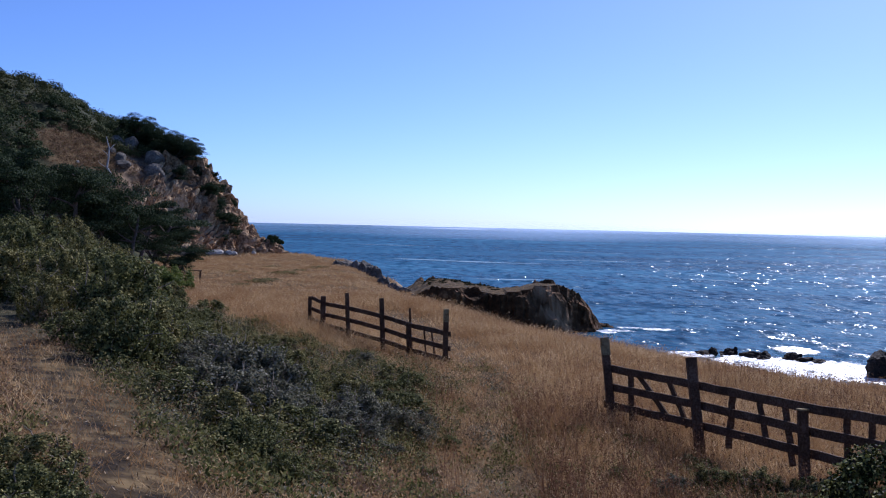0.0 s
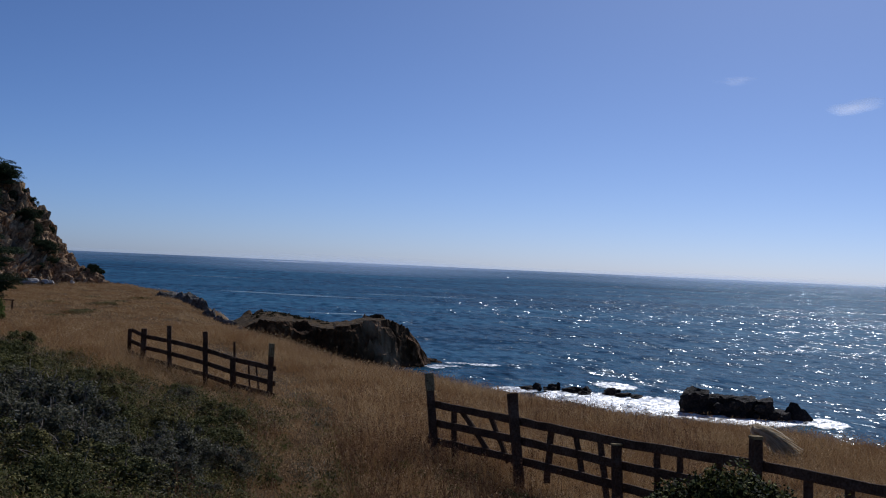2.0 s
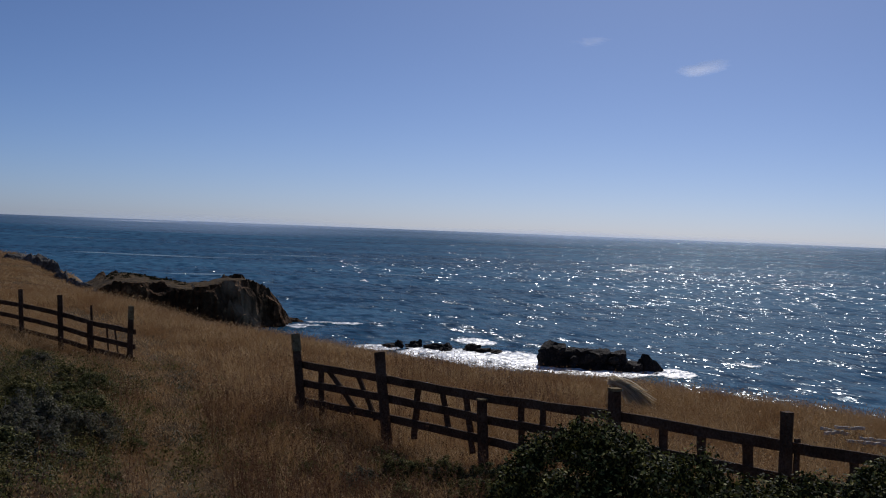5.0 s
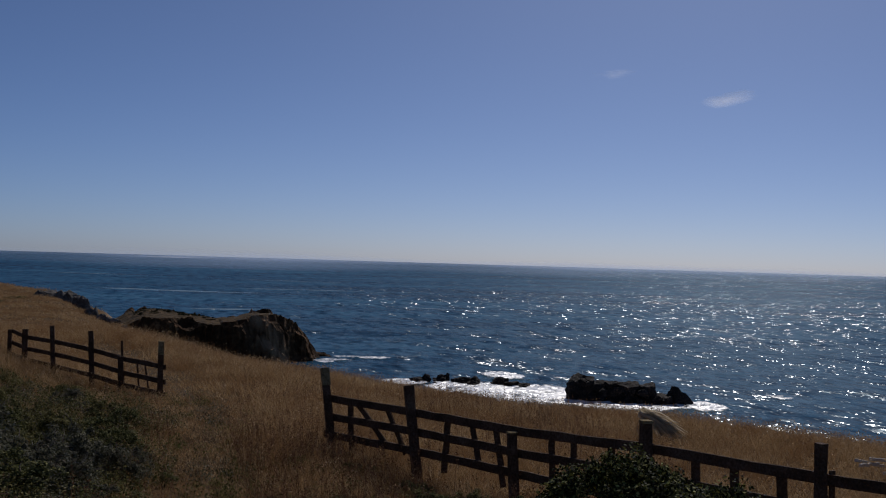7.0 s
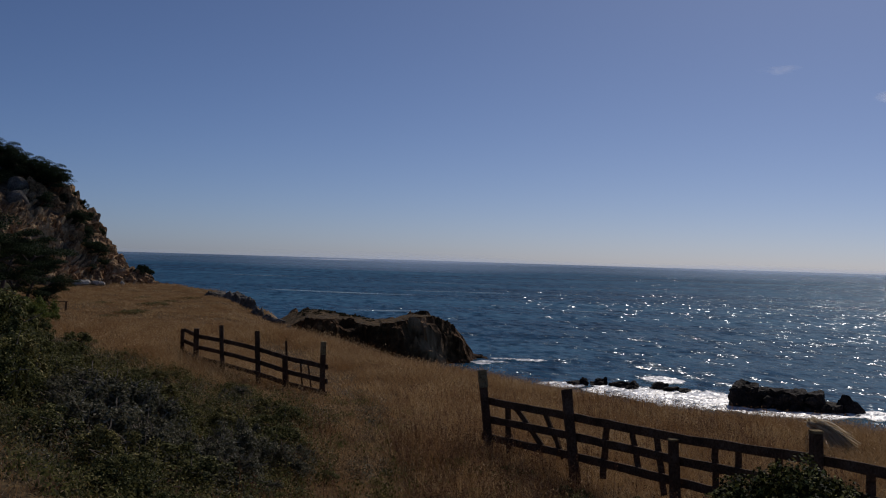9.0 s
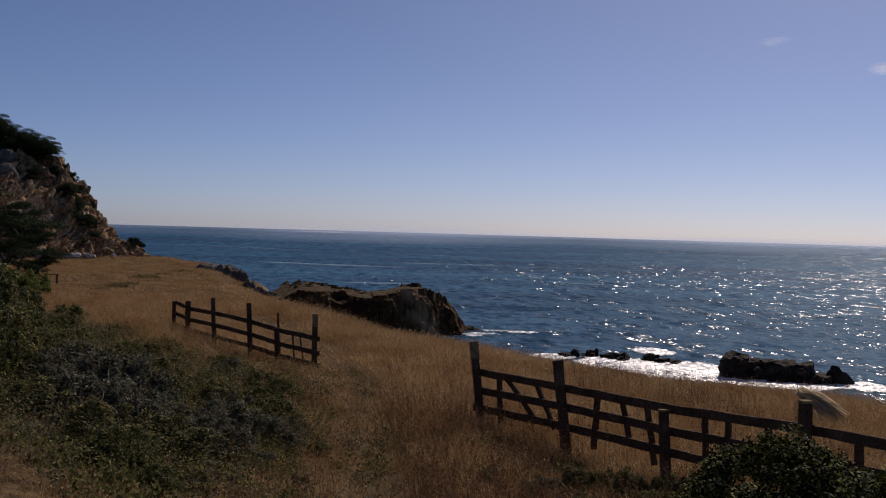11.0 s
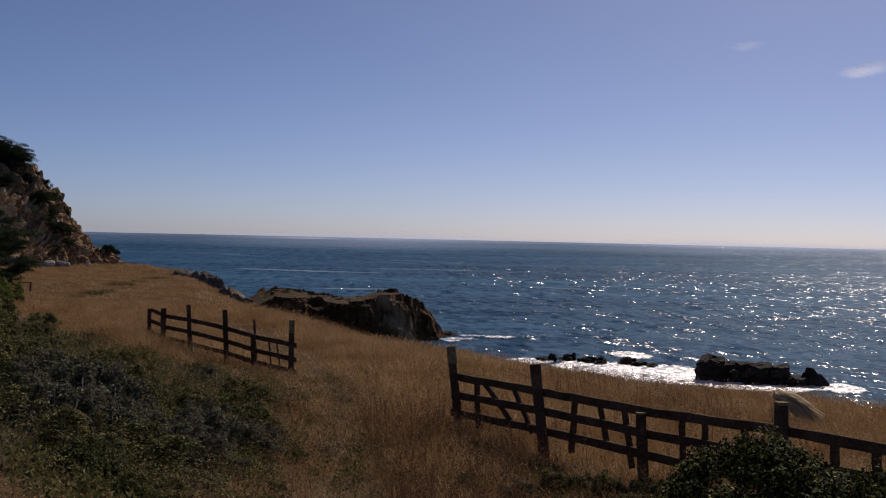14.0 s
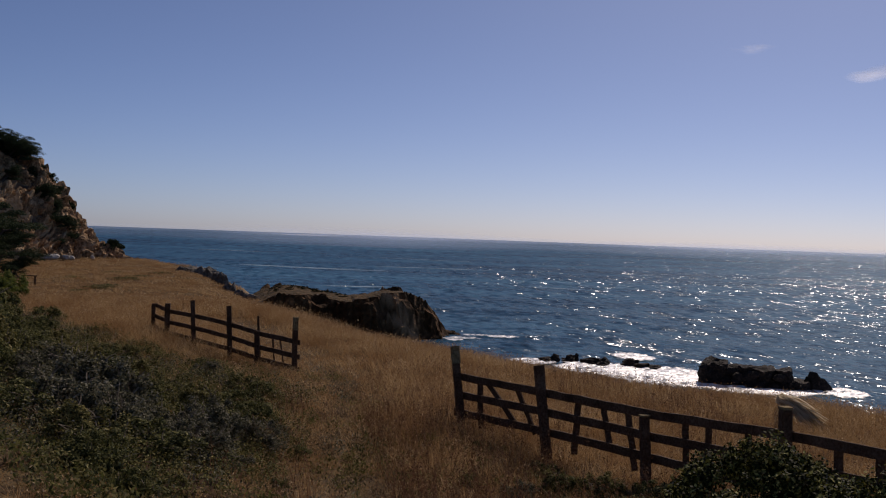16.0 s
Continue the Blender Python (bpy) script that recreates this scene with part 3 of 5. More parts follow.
def sea_rocks():
    # the large stack: one broken mass of blocks
    c = polar(24.1, 158)
    t = thing("sea_stack", c.x, c.y, 0, "dark wet flat-topped rock standing in white surf", "rock", "rocks in the surf", turn=-24)
    for k, (u, z, sx, sz) in enumerate([(-4.3, 0.7, 1.9, 2.5), (-1.6, 0.6, 2.0, 2.0), (1.5, 0.6, 2.5, 2.1), (4.6, 0.5, 2.0, 1.9), (7.0, 0.1, 1.7, 1.1)]):
        part_mesh("rock_block", block_mesh("rock_block", random.Random(20 + k), (sx, 2.6, sz), M_SEAROCK), t).location = (u, (k % 2) * 0.7, z)
    rng = random.Random(27)
    for k in range(34):
        u = -6.2 + 14.2 * (k + rng.random()) / 34
        high = (2.9 if u < -3 else 2.3) if u < 5.8 else 1.2
        size = rng.uniform(0.35, 0.95)
        lump = part_mesh("rock_block", shard_mesh("rock_block", rng, (size * 1.2, size, size * rng.uniform(0.7, 1.2)), M_SEAROCK), t)
        lump.matrix_local = pose(u, -2.3 + rng.uniform(-0.5, 0.7), rng.choice((rng.uniform(0.0, high - 0.7 * size), high - 0.45 * size)), rng.uniform(-25, 25), rng.uniform(-25, 25), rng.uniform(0, 90))
    c2 = polar(27.6, 158)
    rock("sea_rock", c2.x, c2.y, 0.2, (2.0, 1.7, 3.0), M_SEAROCK, "dark wet pointed rock in white surf", "rocks in the surf", 31, -24, 0.45, 4, 0.6, 0.0, 0.7)
    for k, (az, far, sx, sz) in enumerate([(13.8, 173, 1.5, 0.7), (14.3, 174, 1.3, 1.0), (15.1, 174, 2.0, 0.9), (15.35, 174.5, 0.8, 1.3), (16.3, 173, 2.2, 0.8), (16.9, 173.5, 2.0, 0.9), (16.8, 170.5, 1.6, 0.7), (18.2, 172, 1.8, 1.2), (18.8, 171.5, 2.4, 0.7), (19.5, 171, 1.8, 0.45)]):
        c = polar(az, far)
        rock("sea_rock", c.x, c.y, 0.2, (sx, sx * 0.7, sz), M_SEAROCK, "low dark rock awash in white surf", "rocks in the surf", 40 + k, k * 47, 0.75, 4, 1.5)


sea_rocks()


M_CHAPARRAL_FAR = leafy("headland_brush", [(0.015, 0.018, 0.008), (0.04, 0.04, 0.018)], 0.2, 0.9)


def headland():
    """The promontory beyond the bluff: flat grassy top, dark broken cliffs."""
    outline = [(-60, 236), (-34, 206), (-16, 199), (-6, 196), (4, 197), (14, 196), (22, 199.5), (28, 205), (33, 212), (29, 215), (18, 212), (7, 215), (-6, 226), (-24, 232)]
    xs, ys = steps((-64, -16, 2.0), (-16, 40, 0.4)), steps((186, 220, 0.4), (220, 242, 1.2))
    x, y, faces = sheet(xs, ys)
    sd = inside(x, y, outline) + 1.5 * rough_noise(x, y, 4.5, 2, 3)
    top = np.interp(x, [-64, -12, -8.5, -7.2, -4.8, -1.9, 1.9, 6.4, 10.9, 15, 18.6, 21.4, 23.8, 26.2, 28.4, 31.5], [3.0, 4.0, 5.2, 5.8, 7.0, 8.2, 8.4, 7.9, 7.5, 7.9, 8.6, 8.4, 7.8, 6.5, 4.4, 0.4]) + 0.03 * (y - 212) * (x < 12) + 0.3 * rough_noise(x, y, 5, 7)
    s = np.clip((sd + 3.5) / 4.5, 0, 1)
    cliff = smooth(0, 1, s) + 0.07 * np.sin(s * 19 + 3 * ripple(x, y, 3, 8)) * (s > 0) * (s < 1)
    z = -3 + (top + 3) * cliff + 0.35 * rough_noise(x, y, 2.4, 9, 2) * (s > 0) * np.clip((1 - s) * 4, 0, 1)
    face = (s > 0) * smooth(0, 0.3, 1 - s)
    ledge = rough_noise(x * 0.7 + 0.5 * z, z, 2.2, 6, 4)
    gx, gy = x + 0.5 * face * ledge, y - 1.3 * face * np.abs(ledge)
    m = material("headland_rock", [(0.022, 0.011, 0.005), (0.055, 0.028, 0.012), (0.1, 0.05, 0.021), (0.34, 0.19, 0.085)], 0.16, 0.5, 0.95, 0.9, 7)
    n, l = m.node_tree.nodes, m.node_tree.links
    at, mx, no, ra, tc = n.new("ShaderNodeAttribute"), n.new("ShaderNodeMix"), n.new("ShaderNodeTexNoise"), n.new("ShaderNodeValToRGB"), n.new("ShaderNodeTexCoord")
    at.attribute_name, mx.data_type = "turf", "RGBA"
    no.inputs["Scale"].default_value, no.inputs["Detail"].default_value = 0.5, 6
    fill(ra, [(0.04, 0.028, 0.012), (0.09, 0.058, 0.026), (0.16, 0.1, 0.046)], [0.3, 0.5, 0.7])
    p = n["Principled BSDF"]
    l.new(tc.outputs["Object"], no.inputs["Vector"]), l.new(no.outputs["Fac"], ra.inputs["Fac"])
    l.new(p.inputs["Base Color"].links[0].from_socket, mx.inputs["A"]), l.new(ra.outputs["Color"], mx.inputs["B"])
    l.new(at.outputs["Fac"], mx.inputs["Factor"]), l.new(mx.outputs["Result"], p.inputs["Base Color"])
    # sunlight along a tan diagonal of the cliff, put into the rock's colour
    lit_streak, m2 = n.new("ShaderNodeAttribute"), n.new("ShaderNodeMix")
    lit_streak.attribute_name, m2.data_type = "lit_streak", "RGBA"
    m2.inputs["B"].default_value = (0.4, 0.25, 0.135, 1)
    l.new(lit_streak.outputs["Fac"], m2.inputs["Factor"]), l.new(mx.outputs["Result"], m2.inputs["A"]), l.new(m2.outputs["Result"], p.inputs["Base Color"])
    ob = new("headland", mesh_of("headland", np.stack([gx, gy, z], 1), faces, m, False))
    a = ob.data.attributes.new("lit_streak", "FLOAT", "POINT")
    a.data.foreach_set("value", (np.exp(-((x - 18.3 - 0.5 * (8.6 - z)) / 2.4) ** 2) * smooth(-0.4, 0.4, rough_noise(x + 0.6 * z, z, 1.6, 4)) * (s < 1)).astype(np.float32))
    a = ob.data.attributes.new("turf", "FLOAT", "POINT")
    a.data.foreach_set("value", smooth(0.6, 2.0, sd).astype(np.float32))
    tagged(ob, "rocky headland with dark cliffs and a brown grassy top", "headland", kind="structure")
    # low bushes and stones along its crest
    rng = np.random.default_rng(13)
    n = 70
    bx, by = rng.uniform(-3.5, 11, n), rng.uniform(205, 222, n)
    keep = inside(bx, by, outline) > 2
    bx, by = bx[keep], by[keep]
    k = ((by[:, None] - ys[None]) ** 2).argmin(1) * len(xs) + ((bx[:, None] - xs[None]) ** 2).argmin(1)
    c = np.repeat(np.stack([bx, by, z[k]], 1), 40, 0)
    e = rng.normal(size=c.shape)
    e[:, 2] = np.abs(e[:, 2])
    size = np.repeat(rng.uniform(0.08, 0.3, len(bx)), 40)[:, None]
    bush = new("headland_brush", mesh_of("headland_brush", *quads(c + e * size * np.array([1.3, 1, 0.5]), np.zeros(3), 0.26, 0.2, rng), M_CHAPARRAL_FAR, False))
    tagged(bush, "low dark brush along the headland's crest", "scrub", kind="stuff")


headland()


# ---- leaves, blades and stems ----
def tube(points, radii, sides=5):
    """A tapered limb through points."""
    points = [Vector(p) for p in points]
    vs, fs = [], []
    for i, (p, r) in enumerate(zip(points, radii)):
        d = (points[min(i + 1, len(points) - 1)] - points[max(i - 1, 0)]).normalized()
        a = d.cross(Vector((0.3, 0.9, 0.2))).normalized()
        b = d.cross(a)
        for k in range(sides):
            t = 2 * math.pi * k / sides
            vs.append(p + (a * math.cos(t) + b * math.sin(t)) * r)
    for i in range(len(points) - 1):
        for k in range(sides):
            fs.append((i * sides + k, i * sides + (k + 1) % sides, (i + 1) * sides + (k + 1) % sides, (i + 1) * sides + k))
    return np.array([tuple(v) for v in vs]), np.array(fs)


def joined(pieces):
    """One list of corners and faces out of several."""
    vs, fs, n = [], [], 0
    for v, f in pieces:
        vs.append(v), fs.append(f + n)
        n += len(v)
    return np.concatenate(vs), np.concatenate(fs)


def wander(start, way, length, rng, bends=4, wild=0.25, rise=0.0):
    p, d, out = Vector(start), Vector(way).normalized(), [Vector(start)]
    for _ in range(bends):
        d = (d + Vector((rng.normal() * wild, rng.normal() * wild, rng.normal() * wild * 0.6 + rise))).normalized()
        p = p + d * (length / bends)
        out.append(p)
    return out


M_COYOTE = leafy("coyote_brush_leaves", [(0.024, 0.027, 0.01), (0.05, 0.055, 0.017), (0.1, 0.106, 0.033), (0.18, 0.178, 0.06), (0.34, 0.315, 0.12)], 0.22, 0.7)
# mostly near-black, few bright: inner shade and sunlit tips put into the leaf colours
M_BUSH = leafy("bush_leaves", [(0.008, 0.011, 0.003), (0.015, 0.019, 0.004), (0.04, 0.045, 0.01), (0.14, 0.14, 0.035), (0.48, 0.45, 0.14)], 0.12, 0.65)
M_OLIVE = leafy("olive_scrub_leaves", [(0.034, 0.034, 0.012), (0.072, 0.07, 0.022), (0.15, 0.138, 0.044), (0.26, 0.23, 0.078), (0.42, 0.36, 0.15)], 0.22, 0.75)
M_SAGE = leafy("grey_sage_leaves", [(0.034, 0.035, 0.021), (0.068, 0.069, 0.04), (0.118, 0.117, 0.07), (0.2, 0.192, 0.124), (0.38, 0.35, 0.26)], 0.3, 0.8)
M_LIME = leafy("yellow_green_leaves", [(0.07, 0.09, 0.02), (0.13, 0.16, 0.035), (0.2, 0.22, 0.06)], 0.35, 0.7)
M_CYPRESS = leafy("cypress_leaves", [(0.014, 0.024, 0.012), (0.032, 0.05, 0.022), (0.068, 0.088, 0.034)], 0.15, 0.8)
M_CHAPARRAL = leafy("chaparral_leaves", [(0.022, 0.032, 0.012), (0.045, 0.06, 0.02), (0.08, 0.095, 0.032)], 0.1, 0.8, 0.12, (0.085, 0.085, 0.03))
M_STEM = material("grey_stems", [(0.1, 0.078, 0.055), (0.22, 0.18, 0.135), (0.42, 0.37, 0.3)], 8.0, 0.5, 0.9, 0.3, 6)
M_BARK = material("cypress_bark", [(0.06, 0.045, 0.035), (0.14, 0.11, 0.09), (0.22, 0.19, 0.16)], 2.0, 0.5, 0.95, 0.6, 8)
M_SNAG = material("bleached_snag", [(0.3, 0.28, 0.26), (0.55, 0.52, 0.48)], 2.0, 0.5, 0.9, 0.4, 8)
M_GRASS = leafy("dry_grass", [(0.15, 0.088, 0.038), (0.4, 0.25, 0.112), (0.58, 0.39, 0.19), (0.78, 0.6, 0.36)], 0.42, 0.75, 0.6, (0.31, 0.175, 0.075))
M_STRAW = leafy("bleached_straw", [(0.45, 0.36, 0.22), (0.66, 0.55, 0.37), (0.85, 0.74, 0.54)], 0.5, 0.8)
M_DOCK = leafy("rusty_weed", [(0.08, 0.042, 0.024), (0.17, 0.09, 0.05), (0.3, 0.175, 0.1)], 0.25, 0.85)
M_WEED = leafy("green_weed", [(0.035, 0.042, 0.013), (0.084, 0.091, 0.028), (0.168, 0.161, 0.056), (0.252, 0.217, 0.105)], 0.4, 0.75)
M_HEADS = leafy("seed_heads", [(0.13, 0.075, 0.036), (0.37, 0.235, 0.11), (0.56, 0.39, 0.2), (0.78, 0.6, 0.38)], 0.42, 0.85, 0.9, (0.3, 0.16, 0.072))
M_DRYBRUSH = leafy("dry_brush", [(0.07, 0.049, 0.028), (0.168, 0.105, 0.063), (0.28, 0.182, 0.112), (0.168, 0.14, 0.063)], 0.3, 0.85)
M_LITTER = leafy("dead_twigs", [(0.14, 0.09, 0.05), (0.3, 0.21, 0.12), (0.48, 0.38, 0.26)], 0.1, 0.9)


def shrub_model(seed, radius, tall, leaves, leaf, mat, stems, label, category="shrub", flat=0.5, sticks=0, full=0.0):
    """A rounded shrub: many small clumps of leaves over a fan of stems, with gaps and an uneven outline."""
    rng = np.random.default_rng(seed)
    t = thing("shrub", 0, 0, 0, label, category, "coastal scrub")
    n = max(16, leaves // 150)
    az, up = rng.uniform(0, 2 * np.pi, n), rng.uniform(0.02, 1, n) ** flat
    out = np.sqrt(np.clip(1 - up * up, 0, 1)) * rng.uniform(0.7 + 0.2 * full, 1.06, n)
    c = np.stack([np.cos(az) * out * radius, np.sin(az) * out * radius, (0.06 + 0.9 * up * rng.uniform(0.72 + 0.2 * full, 1.08 - 0.04 * full, n)) * tall], 1)
    c *= np.where(rng.uniform(0, 1, n) < 0.2 - 0.1 * full, rng.uniform(0.45, 0.8, n), 1.0)[:, None]
    size = (1.12 + 0.28 * full) * (radius * radius * tall) ** (1 / 3) / n ** 0.5 * rng.uniform(0.6, 1.5, n)
    who = rng.integers(0, n, leaves)
    d = rng.normal(size=(leaves, 3)) + 0.5 * c[who] / (np.linalg.norm(c[who], axis=1, keepdims=True) + 1e-6) + np.array([0, 0, 0.35])
    d /= np.linalg.norm(d, axis=1, keepdims=True)
    p = c[who] + d * size[who][:, None] * rng.uniform(0.4, 0.98, (leaves, 1)) * np.array([1, 1, 1.3])
    p[:, 2] = np.abs(p[:, 2]) + 0.02
    v, f = facing(p, d + np.array([0, 0, 0.25]), leaf * rng.uniform(0.7, 1.5, leaves), leaf * 0.65 * rng.uniform(0.7, 1.3, leaves), rng)
    k = int(leaves * (1 + 2 * full)) // 7
    e = rng.normal(size=(k, 3))
    e *= (rng.uniform(0, 0.78, k) ** 0.5 / np.linalg.norm(e, axis=1))[:, None]
    inner = np.stack([e[:, 0] * radius * (0.75 + 0.12 * full), e[:, 1] * radius * (0.75 + 0.12 * full), np.abs(e[:, 2]) * tall * (0.68 + 0.1 * full)], 1)
    v, f = joined([(v, f), quads(inner, np.zeros(3), leaf * 2.6, leaf * 1.8, rng)])
    part_mesh("foliage", mesh_of("foliage", v, f, mat, False), t)
    pieces = []
    for k in range(stems):
        tip = c[k % n] * rng.uniform(0.9, 1.05)
        pts = wander((rng.normal() * 0.08, rng.normal() * 0.08, -0.15), tip + np.array([0, 0, 0.15]), float(np.linalg.norm(tip)) + 0.15, rng, 4, 0.15)
        pieces.append(tube(pts, np.linspace(0.014, 0.004, 5), 4))
    for k in range(sticks):
        q = c[rng.integers(0, n)] * rng.uniform(0.85, 1.0)
        pts = wander(q, (rng.normal() * 0.6, rng.normal() * 0.6, 1.0), rng.uniform(0.2, 0.5) * tall, rng, 3, 0.3)
        pieces.append(tube(pts, np.linspace(0.011, 0.004, 4), 3))
    if pieces:
        v, f = joined(pieces)
        tagged(part_mesh("branchwork", mesh_of("branchwork", v, f, M_STEM), t), kind="stuff")
    return t


SOWN = {}


def sow(model, x, y, turn, scale, sink=0.04, squash=1.0):
    """The first use moves the model itself, later ones copy it."""
    m = pose(x, y, ground_at(x, y) - sink, 0, 0, turn)
    if model not in SOWN:
        SOWN[model] = True
        ob = model
    else:
        ob = copy_thing(model, m)
    ob.matrix_world = m @ Matrix.Diagonal((scale, scale, scale * squash, 1))
    return ob


def scrub():
    rng = random.Random(11)
    near = [shrub_model(100 + k, 0.62, 0.72, 7000, 0.036, m, 20, lab, sticks=st) for k, (m, lab, st) in enumerate([
        (M_COYOTE, "low dark green leafy shrub on the slope", 14), (M_OLIVE, "olive green leafy shrub with dry tips", 24), (M_COYOTE, "dense dark green leafy shrub", 10),
        (M_OLIVE, "dusty olive green scrub bush", 34), (M_SAGE, "grey-green sage bush with bare twigs", 60), (M_SAGE, "grey twiggy half-dead bush", 90)])]
    far = [shrub_model(120 + k, 0.95, 0.95, 5600, 0.055, m, 12, lab, sticks=16) for k, (m, lab) in enumerate([
        (M_COYOTE, "rounded dark green leafy shrub"), (M_OLIVE, "rounded olive green shrub"), (M_COYOTE, "dark green shrub on the upper slope"), (M_OLIVE, "dusty olive shrub with dry tips"), (M_COYOTE, "dense dark green scrub bush")])]
    lime = shrub_model(130, 1.0, 0.8, 2600, 0.085, M_LIME, 8, "bright yellow-green shrub below the trees")
    done = []
    tries = 0
    while tries < 6000:
        tries += 1
        y = rng.uniform(8, 58)
        x = rng.uniform(-34, 2)
        if x < -0.55 * y - 3:
            continue
        if float(inside(np.array([x]), np.array([y]), SCRUB)[0]) < 0.25 or float(along(np.array([x]), np.array([y]), TRAIL)[0]) < 0.8:
            continue
        gap = 0.66 if y < 15 else 0.9 if y < 33 else 1.1 + (y - 30) * 0.09
        if any((x - a) ** 2 + (y - b) ** 2 < gap * gap for a, b in done):
            continue
        done.append((x, y))
        grey = ripple(np.array([x]), np.array([y]), 2.6, 12)[0]
        pick = far if y > 36 else near
        if grey > 0.2 and x > -0.24 * y:
            model = pick[4 + rng.randrange(2)] if pick is near else pick[3]
        else:
            model = pick[rng.randrange(4)] if pick is near else pick[rng.choice((0, 1, 2, 4))]
        edge = min(1.0, 0.6 + 0.3 * float(inside(np.array([x]), np.array([y]), SCRUB)[0]))
        edge *= 0.8 if (y > 22 and x > -0.3 * y) else 1.0
        low = x > -0.29 * y
        sow(model, x, y, rng.uniform(0, 360), rng.uniform(0.75, 1.4) * (0.9 if low else 1.05) * edge, squash=rng.uniform(0.5, 0.95) if low else rng.uniform(0.65, 1.3))
    # low plants creeping out of the scrub towards the trails
    tongue = [(-2.2, 7.9), (-0.8, 8.4), (-0.1, 12), (0.2, 17), (0.3, 22), (-0.3, 20), (-0.6, 17), (-1.0, 12.3), (-1.4, 9.8), (-2.4, 9.4)]
    for k in range(40):
        x, y = rng.uniform(-2.4, 0.3), rng.uniform(9.2, 22)
        if float(inside(np.array([x]), np.array([y]), tongue)[0]) > 0:
            sow(near[rng.choice((0, 1, 2, 3, 4))], x, y, rng.uniform(0, 360), rng.uniform(0.25, 0.42), squash=rng.uniform(0.55, 0.85))
    for x, y, sc in [(-5.2, 17.6, 1.5), (-5.9, 19.6, 1.6), (-4.7, 16.0, 0.9), (-6.6, 21.6, 1.6), (-5.2, 19.2, 1.0), (-3.9, 14.2, 0.8), (-7.6, 23.6, 1.5)]:
        sow(near[0 if sc > 1.4 else 2], x, y, x * 90, sc)
    for k in range(7):
        p = polar(-13.7 - 0.36 * k, 52 + rng.uniform(-1, 4))
        sow(lime, p.x, p.y, rng.uniform(0, 360), rng.uniform(0.8, 1.15))
    # along the trail, and low weeds at the foot of the fence
    for x, y, sc, k in [(-1.95, 5.75, 0.5, 0), (-2.3, 6.2, 0.55, 2), (-1.75, 5.2, 0.5, 1), (-2.15, 5.3, 0.6, 3), (-2.6, 6.9, 0.6, 1), (-2.6, 5.9, 0.7, 0), (-3.1, 6.6, 0.7, 2), (-3.7, 7.4, 0.7, 0), (-3.6, 6.0, 0.8, 3), (-4.6, 8.6, 0.8, 2), (-5.3, 10.2, 0.9, 1), (-2.1, 4.9, 0.5, 2),
                        (3.6, 14.3, 0.6, 3), (4.2, 13.9, 0.7, 1), (4.8, 13.6, 0.6, 0), (3.1, 14.0, 0.5, 4), (5.2, 12.8, 0.7, 3), (4.4, 12.8, 0.6, 1), (3.4, 13.0, 0.5, 3), (5.7, 12.3, 0.7, 1), (2.6, 14.8, 0.4, 3),
                        (6.2, 11.6, 0.8, 0), (-1.0, 12.6, 0.5, 1), (-0.4, 16.2, 0.45, 3), (0.0, 21.0, 0.5, 1), (-0.2, 18.0, 0.5, 4)]:
        sow(near[k], x, y, rng.uniform(0, 360), sc, squash=0.8)
    for az, far_, sc, k in [(-9.6, 60, 1.0, 1), (-9.2, 61, 0.9, 2), (-8.4, 68, 1.1, 1), (-10.6, 58, 0.8, 2), (-7.8, 74, 1.0, 1), (-9.0, 80, 1.0, 2), (-5.6, 72, 0.8, 2), (-10.9, 70, 0.9, 1), (-6.6, 79, 1.0, 1)]:
        sow(far[k], *polar(az, far_).xy, az * 31, sc, squash=0.2)
    # dark low growth along the fence's foot
    for k in range(18):
        u = rng.uniform(0.1, 1.0)
        x, y = 2.9 + 3.1 * u - rng.uniform(0.35, 1.3) * 0.9, 18.8 - 6.6 * u - rng.uniform(0.35, 1.3) * 0.42
        sow(near[rng.choice((0, 1, 2, 3))], x, y, rng.uniform(0, 360), rng.uniform(0.3, 0.6), squash=rng.uniform(0.6, 1.0))
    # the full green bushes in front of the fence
    big = shrub_model(140, 1.2, 2.0, 40000, 0.037, M_BUSH, 26, "full dark green bush by the fence, inner shade and sunlit tips in its leaf colours", full=1.0)
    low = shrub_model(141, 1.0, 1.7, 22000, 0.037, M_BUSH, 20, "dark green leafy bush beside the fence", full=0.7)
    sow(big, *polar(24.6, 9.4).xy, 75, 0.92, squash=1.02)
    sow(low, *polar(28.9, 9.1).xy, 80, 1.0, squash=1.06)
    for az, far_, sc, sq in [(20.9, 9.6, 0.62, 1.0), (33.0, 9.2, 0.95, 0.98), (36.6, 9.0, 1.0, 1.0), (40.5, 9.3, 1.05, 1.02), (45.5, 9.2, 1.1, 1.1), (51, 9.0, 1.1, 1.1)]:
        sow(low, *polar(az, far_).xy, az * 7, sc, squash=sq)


scrub()


